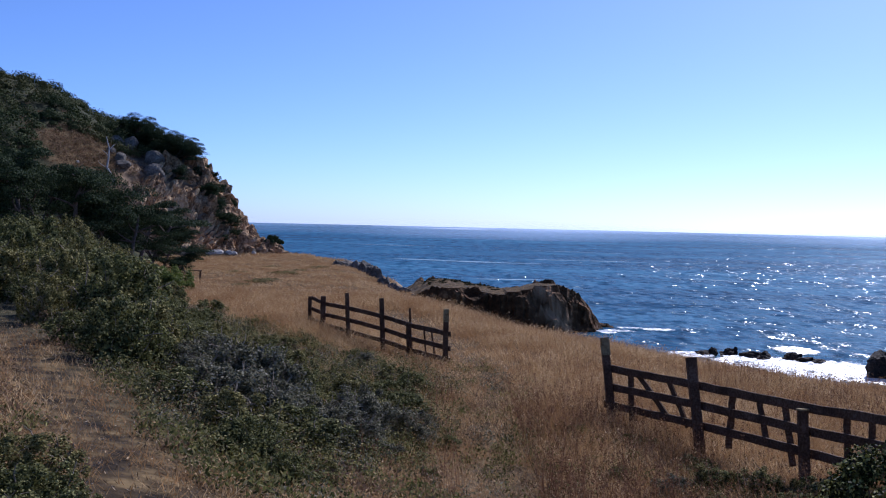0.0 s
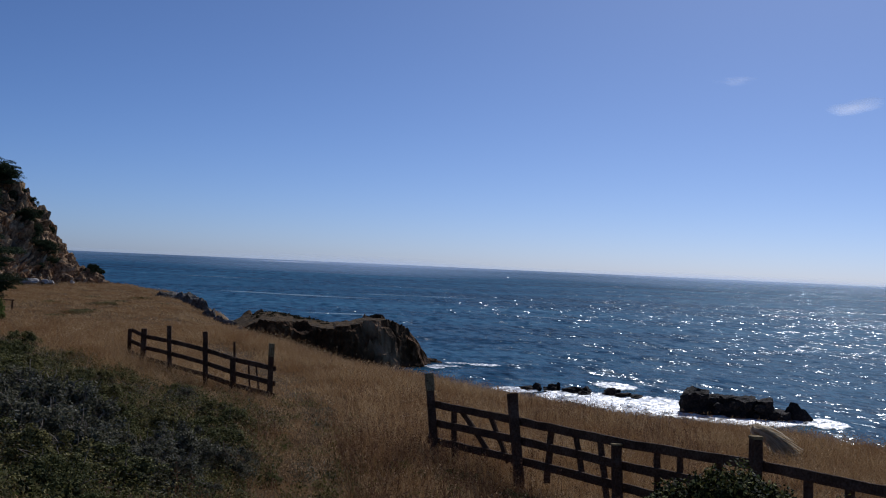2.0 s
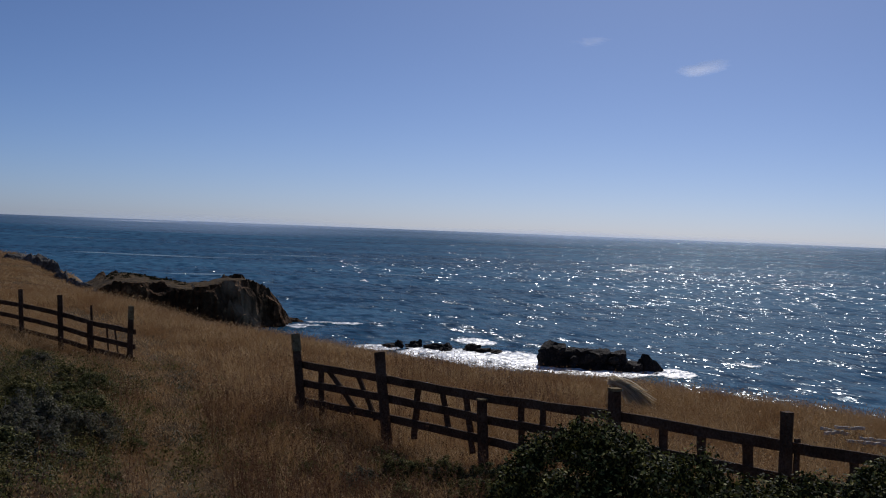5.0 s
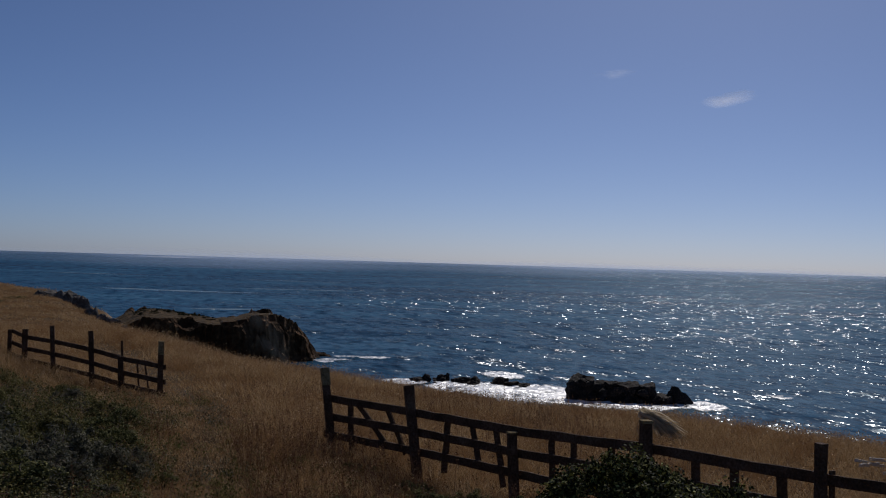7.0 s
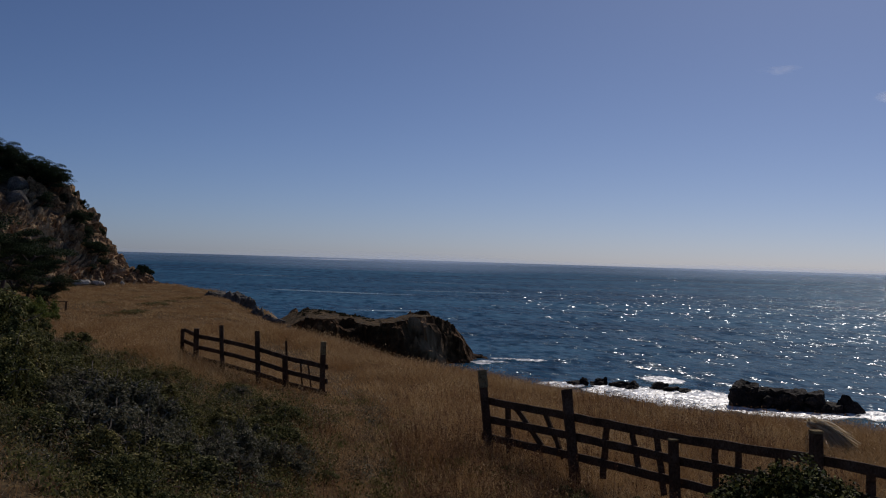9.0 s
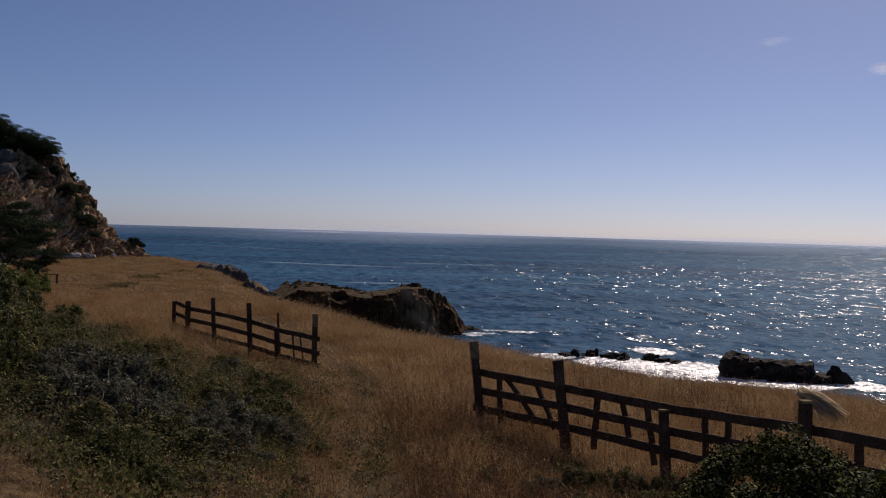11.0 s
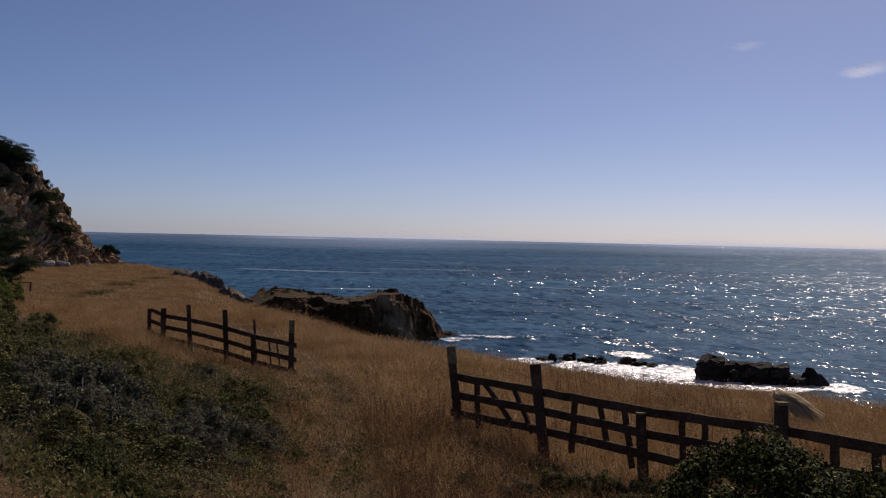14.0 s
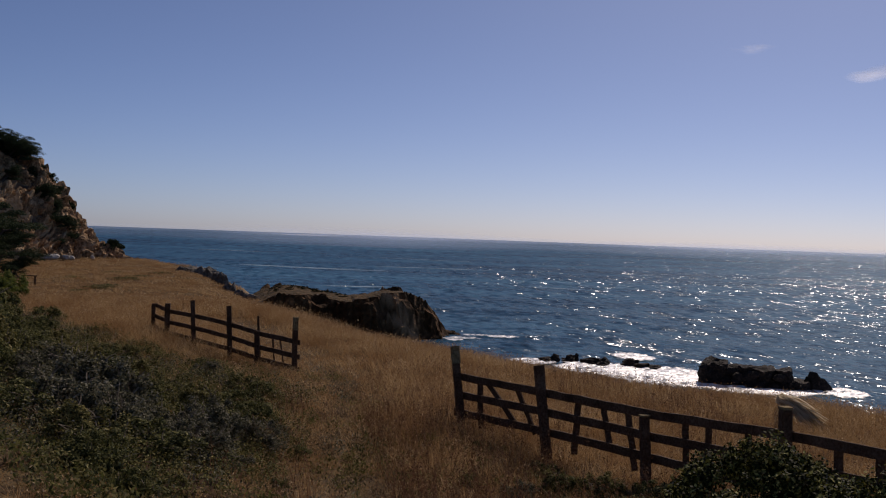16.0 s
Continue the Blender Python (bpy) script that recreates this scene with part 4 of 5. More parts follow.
def scrub_carpet():
    """Low leafy plants that close the ground between the shrubs."""
    rng = np.random.default_rng(37)
    n = 5200
    x, y = rng.uniform(-12, 1, n), rng.uniform(8, 36, n)
    keep = (inside(x, y, SCRUB) > -0.15 + 0.4 * ripple(x, y, 1.1, 4)) & (along(x, y, TRAIL) > 0.7) & (x > -0.3 * y - 1.5)
    x, y = x[keep], y[keep]
    m = 90
    r = np.repeat(rng.uniform(0.1, 0.26, len(x)), m)[:, None]
    d = rng.normal(size=(len(x) * m, 3))
    d /= np.linalg.norm(d, axis=1, keepdims=True)
    d[:, 2] = np.abs(d[:, 2])
    p = np.repeat(np.stack([x, y, height(x, y)], 1), m, 0) + d * r * rng.uniform(0.5, 1.1, (len(d), 1)) * np.array([1, 1, 1.7])
    which = np.repeat(np.clip(0.5 + 0.45 * ripple(x, y, 1.7, 31) + 0.15 * rng.normal(size=len(x)), 0, 1), m)
    size = np.interp(p[:, 1], [9, 34], [0.03, 0.05])
    for low, high, mat, label in ((-1, 0.45, M_COYOTE, "low dark green leafy plants between the shrubs"), (0.45, 0.72, M_OLIVE, "low olive leafy plants between the shrubs"),
                                  (0.72, 0.88, M_SAGE, "low grey-green plants between the shrubs"), (0.88, 2, M_DRYBRUSH, "low dry brown plants between the shrubs")):
        k = (which > low) & (which <= high)
        v, f = facing(p[k], d[k] + np.array([0, 0, 0.3]), size[k] * rng.uniform(0.7, 1.6, k.sum()), size[k] * 0.5, rng)
        tagged(new("low_scrub", mesh_of("low_scrub", v, f, mat, False)), label, "scrub", kind="stuff")


scrub_carpet()


def fringe():
    """Small half-dead plants between scrub and grass."""
    rng = np.random.default_rng(31)
    n = 2600
    x, y = rng.uniform(-9, 3, n), rng.uniform(8, 34, n)
    sd = inside(x, y, SCRUB)
    keep = (sd > -1.6 + 0.9 * ripple(x, y, 1.1, 4)) & (sd < 0.4) & (along(x, y, TRAIL) > 0.4)
    x, y = x[keep], y[keep]
    m = 46
    r = np.repeat(rng.uniform(0.08, 0.28, len(x)), m)[:, None]
    c = np.repeat(np.stack([x, y, height(x, y)], 1), m, 0)
    d = rng.normal(size=(len(c), 3))
    d /= np.linalg.norm(d, axis=1, keepdims=True)
    d[:, 2] = np.abs(d[:, 2])
    p = c + d * r * rng.uniform(0.4, 1.2, (len(c), 1)) * np.array([1, 1, 1.1])
    kind_ = np.repeat(ripple(x, y, 1.5, 21), m)
    dry = np.repeat(ripple(x, y, 0.9, 27) > 0.1, m)
    for mask, mat, label in (((kind_ > 0) & ~dry, M_SAGE, "dead grey twiggy plants fringing the scrub"), ((kind_ <= 0) & ~dry, M_OLIVE, "low olive plants fringing the scrub"), (dry, M_DRYBRUSH, "dry brown brush fringing the scrub")):
        v, f = quads(p[mask], d[mask] + np.array([0, 0, 0.5]), 0.045 * rng.uniform(0.6, 1.7, mask.sum()), 0.02, rng)
        tagged(new("scrub_fringe", mesh_of("scrub_fringe", v, f, mat, False)), label, "scrub", kind="stuff")


fringe()


# ---- trees ----
def cypress_model(seed, tall, wide, leaves, lean, label, leaf=0.13):
    """A wind-bent cypress: crooked trunk, limbs, and flat layered pads of foliage."""
    rng = np.random.default_rng(seed)
    t = thing("cypress_tree", 0, 0, 0, label, "tree", "wind-bent cypresses")
    trunk = wander((0, 0, -0.4), (lean * 0.6, 0.05, 1), tall * 0.85, rng, 6, 0.16)
    part_mesh("trunk", mesh_of("trunk", *tube(trunk, np.linspace(0.2, 0.06, 7) * tall / 5, 7), M_BARK), t)
    pads = []
    for k in range(11):
        p = trunk[2 + k % 5]
        a = rng.uniform(0, 2 * np.pi)
        reach = wide * rng.uniform(0.35, 0.75)
        pts = wander(p, (math.cos(a) + lean, math.sin(a), 0.35), reach, rng, 4, 0.22, 0.04)
        part_mesh("limb", mesh_of("limb", *tube(pts, np.linspace(0.07, 0.02, 5) * tall / 5, 5), M_BARK), t)
        pads.append((pts[-1], rng.uniform(0.2, 0.34) * wide)), pads.append((pts[-2], rng.uniform(0.15, 0.26) * wide))
    pads += [(trunk[-1] + Vector((rng.normal() * 0.2 * wide, rng.normal() * 0.2 * wide, rng.uniform(0, 0.12) * tall)), rng.uniform(0.2, 0.32) * wide) for _ in range(5)]
    who = rng.integers(0, len(pads), leaves)
    c = np.array([tuple(p) for p, _ in pads])[who]
    r = np.array([q for _, q in pads])[who][:, None]
    d = rng.normal(size=(leaves, 3))
    d /= np.linalg.norm(d, axis=1, keepdims=True)
    d[:, 2] = np.abs(d[:, 2]) * 1.1 - 0.25
    p = c + d * r * np.array([1, 1, 0.46]) * rng.uniform(0.6, 1.04, (leaves, 1))
    v, f = facing(p, d + np.array([0, 0, 0.5]), leaf * rng.uniform(0.6, 1.6, leaves), leaf * 0.6 * rng.uniform(0.7, 1.4, leaves), rng)
    part_mesh("crown", mesh_of("crown", v, f, M_CYPRESS, False), t)
    return t


def plant(model, az, far, turn, scale, sink=0.1):
    p = polar(az, far)
    return sow(model, p.x, p.y, turn, scale, sink)


def trees():
    a = cypress_model(201, 6.0, 4.6, 13000, 0.1, "tall dark green cypress with bare grey trunk at the hill's foot")
    b = cypress_model(202, 5.2, 5.2, 13000, 0.3, "spreading dark green cypress with layered foliage")
    c = cypress_model(203, 3.4, 4.2, 10000, 0.6, "low windswept cypress leaning to the sea on the hill")
    for az, far, m, turn, sc in [(-24.5, 66, a, 20, 1.0), (-22.9, 70, b, 140, 1.05), (-21.6, 66, a, 90, 0.95), (-20.2, 71, b, 200, 1.05), (-18.9, 68, a, 260, 0.9), (-17.6, 71, b, 300, 0.95),
                                 (-16.5, 70, a, 40, 0.78), (-15.4, 74, b, 75, 0.82), (-14.7, 72, a, 330, 0.5), (-23.6, 80, a, 60, 1.0), (-21.0, 82, b, 10, 1.1), (-19.0, 82, a, 170, 0.9),
                                 (-17.6, 86, b, 120, 0.8), (-16.0, 84, a, 15, 0.8), (-15.0, 88, b, 230, 0.7), (-26, 74, b, 50, 1.1), (-28, 70, a, 77, 1.1), (-14.1, 69, b, 20, 0.4), (-13.4, 68, c, 180, 0.36)]:
        plant(m, az, far, turn, sc)
    for az, far, turn, sc in [(-16.3, 117, 0, 0.8), (-15.7, 116, 20, 0.7), (-14.9, 115, -15, 0.75), (-14.2, 114, 10, 0.75), (-13.8, 113.5, 0, 0.72), (-15.5, 113, 40, 0.5), (-14.4, 110, 60, 0.5), (-17.2, 118, 60, 0.5),
                              (-12.2, 110.5, 5, 0.4), (-11.7, 109.5, -20, 0.45), (-11.4, 110, 10, 0.42), (-12.6, 111, 30, 0.45), (-12.9, 110.5, 60, 0.4), (-12.0, 109, 90, 0.35), (-11.2, 108.5, 10, 0.35), (-11.9, 106.5, 70, 0.3), (-9.9, 106, 40, 0.3)]:
        plant(c, az, far, turn, sc)
    bush = shrub_model(150, 1.15, 1.2, 3600, 0.11, M_CYPRESS, 6, "dark green bush clinging to the cliff's edge")
    far = np.arange(98, 122, 0.25)
    for az, sc, off, up in [(-12.75, 0.68, -0.7, 0.0), (-12.5, 0.60, -1.5, -0.3), (-12.15, 0.76, -0.7, 0.1), (-11.95, 0.64, -1.7, -0.3), (-11.75, 0.68, -0.7, 0.0), (-11.4, 0.60, -1.1, -0.1), (-11.2, 0.60, -0.6, 0.0), (-12.3, 0.75, -3.3, -0.2), (-11.9, 0.7, -3.9, -0.2), (-12.6, 0.8, -4.2, -0.2), (-12.1, 0.85, -5.0, -0.3), (-11.7, 0.6, -2.6, -0.2), (-12.9, 0.7, -2.4, 0.0), (-11.5, 0.7, -4.4, -0.3),
                            (-13.9, 1.0, -1.0, 0.2), (-14.4, 1.1, -1.5, 0.2), (-14.9, 1.1, -2.0, 0.2), (-15.6, 1.1, -1.0, 0.3), (-16.2, 1.2, -1.0, 0.2), (-15.9, 1.0, -3.0, 0.0)]:
        x, y = far * math.sin(radians(az)), far * math.cos(radians(az))
        d = far[np.argmax((height(x, y) - 20) / far)] + off
        sow(bush, *polar(az, d).xy, az * 90, sc, -up)
    for az, far_, sc, up in ((-9.0, 104, 0.8, 0.75), (-8.85, 104.3, 0.6, 0.9), (-9.3, 104.5, 0.5, 0.6)):
        sow(bush, *polar(az, far_).xy, az * 50, sc, -up)
    # the dead tree
    rng = np.random.default_rng(77)
    p = polar(-17.3, 105)
    t = thing("dead_tree", p.x, p.y, ground_at(p.x, p.y), "bleached white dead tree trunk on the brown slope", "tree")
    pts = [(0.5, 0, -0.3), (0.1, 0, 0.6), (-0.35, 0, 1.4), (-0.2, 0, 2.3), (-0.15, 0, 3.2), (-0.45, 0, 4.3)]
    part_mesh("trunk", mesh_of("trunk", *tube(pts, [0.12, 0.13, 0.11, 0.08, 0.06, 0.03], 7), M_SNAG), t)
    for q, w in (((-0.2, 0, 2.3), (-0.7, 0, 1)), ((-0.15, 0, 3.0), (0.5, 0, 1)), ((-0.35, 0, 1.4), (-0.8, 0.1, 0.5))):
        part_mesh("branch", mesh_of("branch", *tube(wander(q, w, 1.1, rng, 4, 0.25), np.linspace(0.04, 0.012, 5), 5), M_SNAG), t)


trees()


def chaparral():
    """The scrub that covers the hill, clump on clump."""
    rng = np.random.default_rng(5)
    n = 2500
    x, y = rng.uniform(-75, -24, n), rng.uniform(70, 132, n)
    bare = np.hypot((x + 33.5) / 4.5, (y - 101) / 6.5) + 0.35 * ripple(x, y, 2, 3)
    keep = (ridge(x) > 8.8) & (height(x, y) > 18.0) & (bare > 1.0) & ~((x > -30) & (y < 112))
    x, y = x[keep], y[keep]
    z = height(x, y)
    m = 170
    r = np.repeat(rng.uniform(0.3, 1.0, len(x)) ** 2 * 1.2 + 0.25, m)[:, None]
    c = np.repeat(np.stack([x, y, z], 1), m, 0)
    d = rng.normal(size=(len(c), 3))
    d /= np.linalg.norm(d, axis=1, keepdims=True)
    d[:, 2] = np.abs(d[:, 2])
    p = c + d * r * np.array([1, 1, 0.85]) * rng.uniform(0.7, 1.04, (len(c), 1))
    v, f = facing(p, d + 0, 0.19 * rng.uniform(0.6, 1.5, len(p)), 0.14 * rng.uniform(0.7, 1.3, len(p)), rng, 0.32)
    # low brown brush on the bare patch
    b = 700
    bx, by = rng.normal(-33.5, 2.6, b), rng.normal(101, 4.0, b)
    q = np.repeat(np.stack([bx, by, height(bx, by)], 1), 30, 0)
    e = rng.normal(size=(len(q), 3))
    e[:, 2] = np.abs(e[:, 2])
    q = q + e * np.array([0.22, 0.22, 0.14])
    dry = new("dry_brush", mesh_of("dry_brush", *quads(q, np.array([0, 0, 0.8]), 0.2, 0.06, rng), M_DRYBRUSH, False))
    tagged(dry, "low brown dry brush on the open slope", "scrub", kind="stuff")
    ob = new("hill_scrub", mesh_of("hill_scrub", v, f, M_CHAPARRAL, False))
    tagged(ob, "dense dark green chaparral covering the hillside", "scrub", kind="stuff")


chaparral()


# ---- cliff, boulders and small things ----
def cliff():
    rng = random.Random(8)
    t = thing("cliff_face", -24, 105, ground_at(-24, 105), "craggy tan and brown rock cliff at the hill's nose", "cliff", kind="structure")
    forms = [rock_mesh("rock", random.Random(300 + k), (1.5, 1.1, 1.5), M_CLIFF, 0.6, 4, 2.2) for k in range(6)]
    tan_forms = [rock_mesh("rock", random.Random(320 + k), (1.4, 1.1, 1.7), M_TAN, 0.6, 4, 2.2) for k in range(3)]
    inv = t.matrix_world.inverted()
    made = 0
    while made < 190:
        x, y = rng.uniform(-29.5, -16.0), rng.uniform(97.5, 115)
        g = ground_at(x, y)
        h = float(ridge(x))
        if h < 0.3 and rng.random() < 0.7 or y < 100 and x > -22 and rng.random() < 0.6:
            continue
        if float(inside(np.array([x]), np.array([y]), COAST)[0]) < -2 or g < 16.7 and rng.random() < 0.75:
            continue
        made += 1
        s = rng.uniform(0.3, 1.0) * (1.0 if h > 2 else 0.6)
        # the brightened tan rock marks the strip of cliff that looks sunlit
        ob = part_mesh("rock", tan_forms[rng.randrange(3)] if -0.262 < x / y < -0.234 and y < 107 else forms[rng.randrange(6)], t)
        ob.matrix_local = inv @ pose(x, y, g - 0.55 * s, rng.uniform(-40, 40), rng.uniform(-40, 40), rng.uniform(0, 360)) @ Matrix.Diagonal((s, s, s * rng.uniform(0.7, 1.5), 1))
    # steep broken ribs dipping towards the sea
    ribs = [shard_mesh("rock", random.Random(340 + k), (0.34, 0.4, 1.0), M_TAN if k % 2 == 0 else M_CLIFF) for k in range(9)]
    made = 0
    while made < 280:
        x, y = rng.uniform(-29.0, -16.5), rng.uniform(98.5, 108)
        g = ground_at(x, y)
        h = float(ridge(x))
        if h < 0.4 and rng.random() < 0.8 or float(inside(np.array([x]), np.array([y]), COAST)[0]) < -1 or g < 16.8 and rng.random() < 0.7:
            continue
        made += 1
        s = rng.uniform(0.35, 1.15) * (1.0 if h > 2 else 0.6)
        ob = part_mesh("rock", ribs[rng.randrange(9)], t)
        ob.matrix_local = inv @ pose(x, y, g + 0.1 * s, rng.uniform(-35, 5), rng.uniform(15, 50), rng.uniform(-30, 30)) @ Matrix.Diagonal((s, s, s * rng.uniform(0.8, 1.5), 1))


cliff()

for k, (az, far, sx, sz) in enumerate([(-17.0, 113.5, 0.8, 0.8), (-16.4, 114, 1.0, 1.0), (-16.85, 109.6, 0.8, 0.55), (-16.75, 108.4, 0.95, 0.5), (-15.25, 111.5, 1.25, 1.0), (-15.1, 109.3, 1.2, 1.0), (-17.3, 110.5, 0.5, 0.4)]):
    p = polar(az, far)
    rock("boulder", p.x, p.y, ground_at(p.x, p.y) + sz * 0.35, (sx, sx * 0.9, sz), M_BOULDER, "rounded grey boulder on the hillside", "hillside boulders", 60 + k, k * 40, 0.15, 3, 0.3)
for k, (az, far, sx, sz) in enumerate([(-12.1, 99.5, 0.75, 0.3), (-11.8, 99.8, 0.5, 0.25), (-11.35, 98.6, 0.55, 0.28), (-11.05, 98.8, 0.4, 0.2), (-18.9, 104, 0.17, 0.13), (-10.0, 99, 0.3, 0.2)]):
    p = polar(az, far)
    rock("boulder", p.x, p.y, ground_at(p.x, p.y) + sz * 0.4 + 0.12, (sx * 1.15, sx * 0.7, sz), M_PALE, "pale whitish boulder at the foot of the cliff", "pale boulders", 80 + k, k * 60, 0.25, 3)
for k, (az, far, up, sx) in enumerate([(-10.4, 104, 0.7, 1.5), (-9.9, 104.5, 0.6, 1.4), (-9.5, 104, 0.4, 1.3), (-9.05, 104, 0.5, 1.2), (-8.75, 103.5, 0.3, 0.9), (-8.5, 103.0, 0.2, 0.6), (-9.7, 102, 0.2, 0.9), (-9.2, 101.5, 0.1, 0.7), (-10.2, 101.5, 0.2, 0.8)]):
    p = polar(az, far)
    rock("boulder", p.x, p.y, max(ground_at(p.x, p.y), 16.0) + up, (sx, sx * 0.8, sx * 0.75), M_CLIFF, "broken brown boulder at the cliff's seaward end", "cliff boulders", 140 + k, k * 70, 0.6, 4, 1.8)
# broken rocks on the rim of the bluff
for k, (az, far, sx, sz) in enumerate([(-4.7, 84, 1.2, 0.8), (-4.2, 80, 0.8, 0.9), (-3.8, 76, 0.6, 0.7), (-3.5, 74, 0.7, 0.9), (-3.2, 71, 0.4, 0.5), (-2.9, 70, 0.35, 0.7), (-2.6, 66, 0.5, 0.35), (-2.1, 63, 0.6, 0.4),
                                       (-5.2, 86, 1.0, 0.5), (-1.5, 58, 0.35, 0.25), (-5.6, 84, 0.7, 0.4), (-8.3, 104, 0.5, 0.4), (-7.8, 104, 0.3, 0.25)]):
    p = polar(az, far)
    rock("rim_rock", p.x, p.y, ground_at(p.x, p.y) + sz * 0.25, (sx * 0.8, sx * 0.6, sz * 0.85), M_BOULDER, "dark jagged rock on the rim of the bluff", "rim rocks", 90 + k, k * 50, 0.55, 3, 1.0)


def bench():
    p = polar(-13.0, 62.8)
    t = thing("bench", p.x, p.y, ground_at(p.x, p.y), "small dark wooden bench in the dry grass", "bench", turn=15)
    rng = random.Random(5)
    for y in (-0.1, 0.1):
        part("seat_board", beam((-0.4, y, 0.55), (0.4, y, 0.52), 0.05, 0.18, rng, 0.004, 4), M_WOOD, t)
    for x in (-0.3, 0.3):
        part("leg", beam((x, 0, -0.1), (x, 0, 0.52), 0.1, 0.2, rng, 0.004, 3), M_WOOD, t)


bench()


def grass_plume():
    """A bleached tussock blown over: long pale blades that fan out and droop to one side."""
    top, low = np.array([9.62, 19.9, 17.0]), np.array([10.25, 19.35, 16.45])
    rng = np.random.default_rng(4)
    n, cuts = 420, 5
    u = rng.normal(size=(n, 1)) * 0.4
    a = top + rng.normal(size=(n, 3)) * np.array([0.05, 0.05, 0.04])
    b = top + (low - top) * rng.uniform(0.45, 1.05, (n, 1)) + np.array([0.16, 0.05, 0.2]) * u + rng.normal(size=(n, 3)) * 0.03
    s = np.linspace(0, 1, cuts)
    line = a[:, None] + (b - a)[:, None] * s[None, :, None] + np.array([0, 0, 0.06]) * np.sin(np.pi * s)[None, :, None]
    side = rng.normal(size=(n, 1, 3)) * np.array([0.3, 0.3, 1.0])
    side = side / np.linalg.norm(side, axis=2, keepdims=True) * (0.014 * (1 - 0.6 * s))[None, :, None]
    v = np.stack([line - side, line + side], 2).reshape(-1, 3)
    i = (np.arange(n)[:, None] * cuts * 2 + np.arange(cuts - 1) * 2).ravel()
    t = thing("grass_tussock", low[0], low[1], ground_at(low[0], low[1]), "bleached pale dry grass tussock blown over by the fence", "grass")
    o = np.array([low[0], low[1], ground_at(low[0], low[1])])
    tagged(part_mesh("straw", mesh_of("straw", v - o, np.stack([i, i + 1, i + 3, i + 2], 1), M_STRAW, False), t), kind="stuff")
    root, p = ground_at(top[0], top[1]), []
    for k in range(24):
        foot = np.array([top[0] + rng.normal() * 0.07, top[1] + rng.normal() * 0.07, root - 0.05])
        p.append(tube([foot - o, (foot + top) / 2 - o + rng.normal(size=3) * 0.03, top - o], [0.008, 0.007, 0.006], 4))
    tagged(part_mesh("root_stock", mesh_of("root_stock", *joined(p), M_STRAW), t), kind="stuff")


grass_plume()


# ---- grass ----
def blades(x, y, tall, wide, rng, lean=0.75):
    n = len(x)
    z = height(x, y)
    a = rng.uniform(0, 2 * np.pi, n)
    side = np.stack([np.cos(a), np.sin(a), 0 * a], 1) * (wide / 2)[:, None]
    tip = np.stack([rng.normal(size=n) * lean - 0.12, rng.normal(size=n) * lean - 0.08, np.ones(n)], 1) * tall[:, None]
    root = np.stack([x, y, z - 0.03], 1)
    v = np.stack([root - side, root + side, root + tip], 1).reshape(-1, 3)
    return v, np.arange(3 * n).reshape(-1, 3)


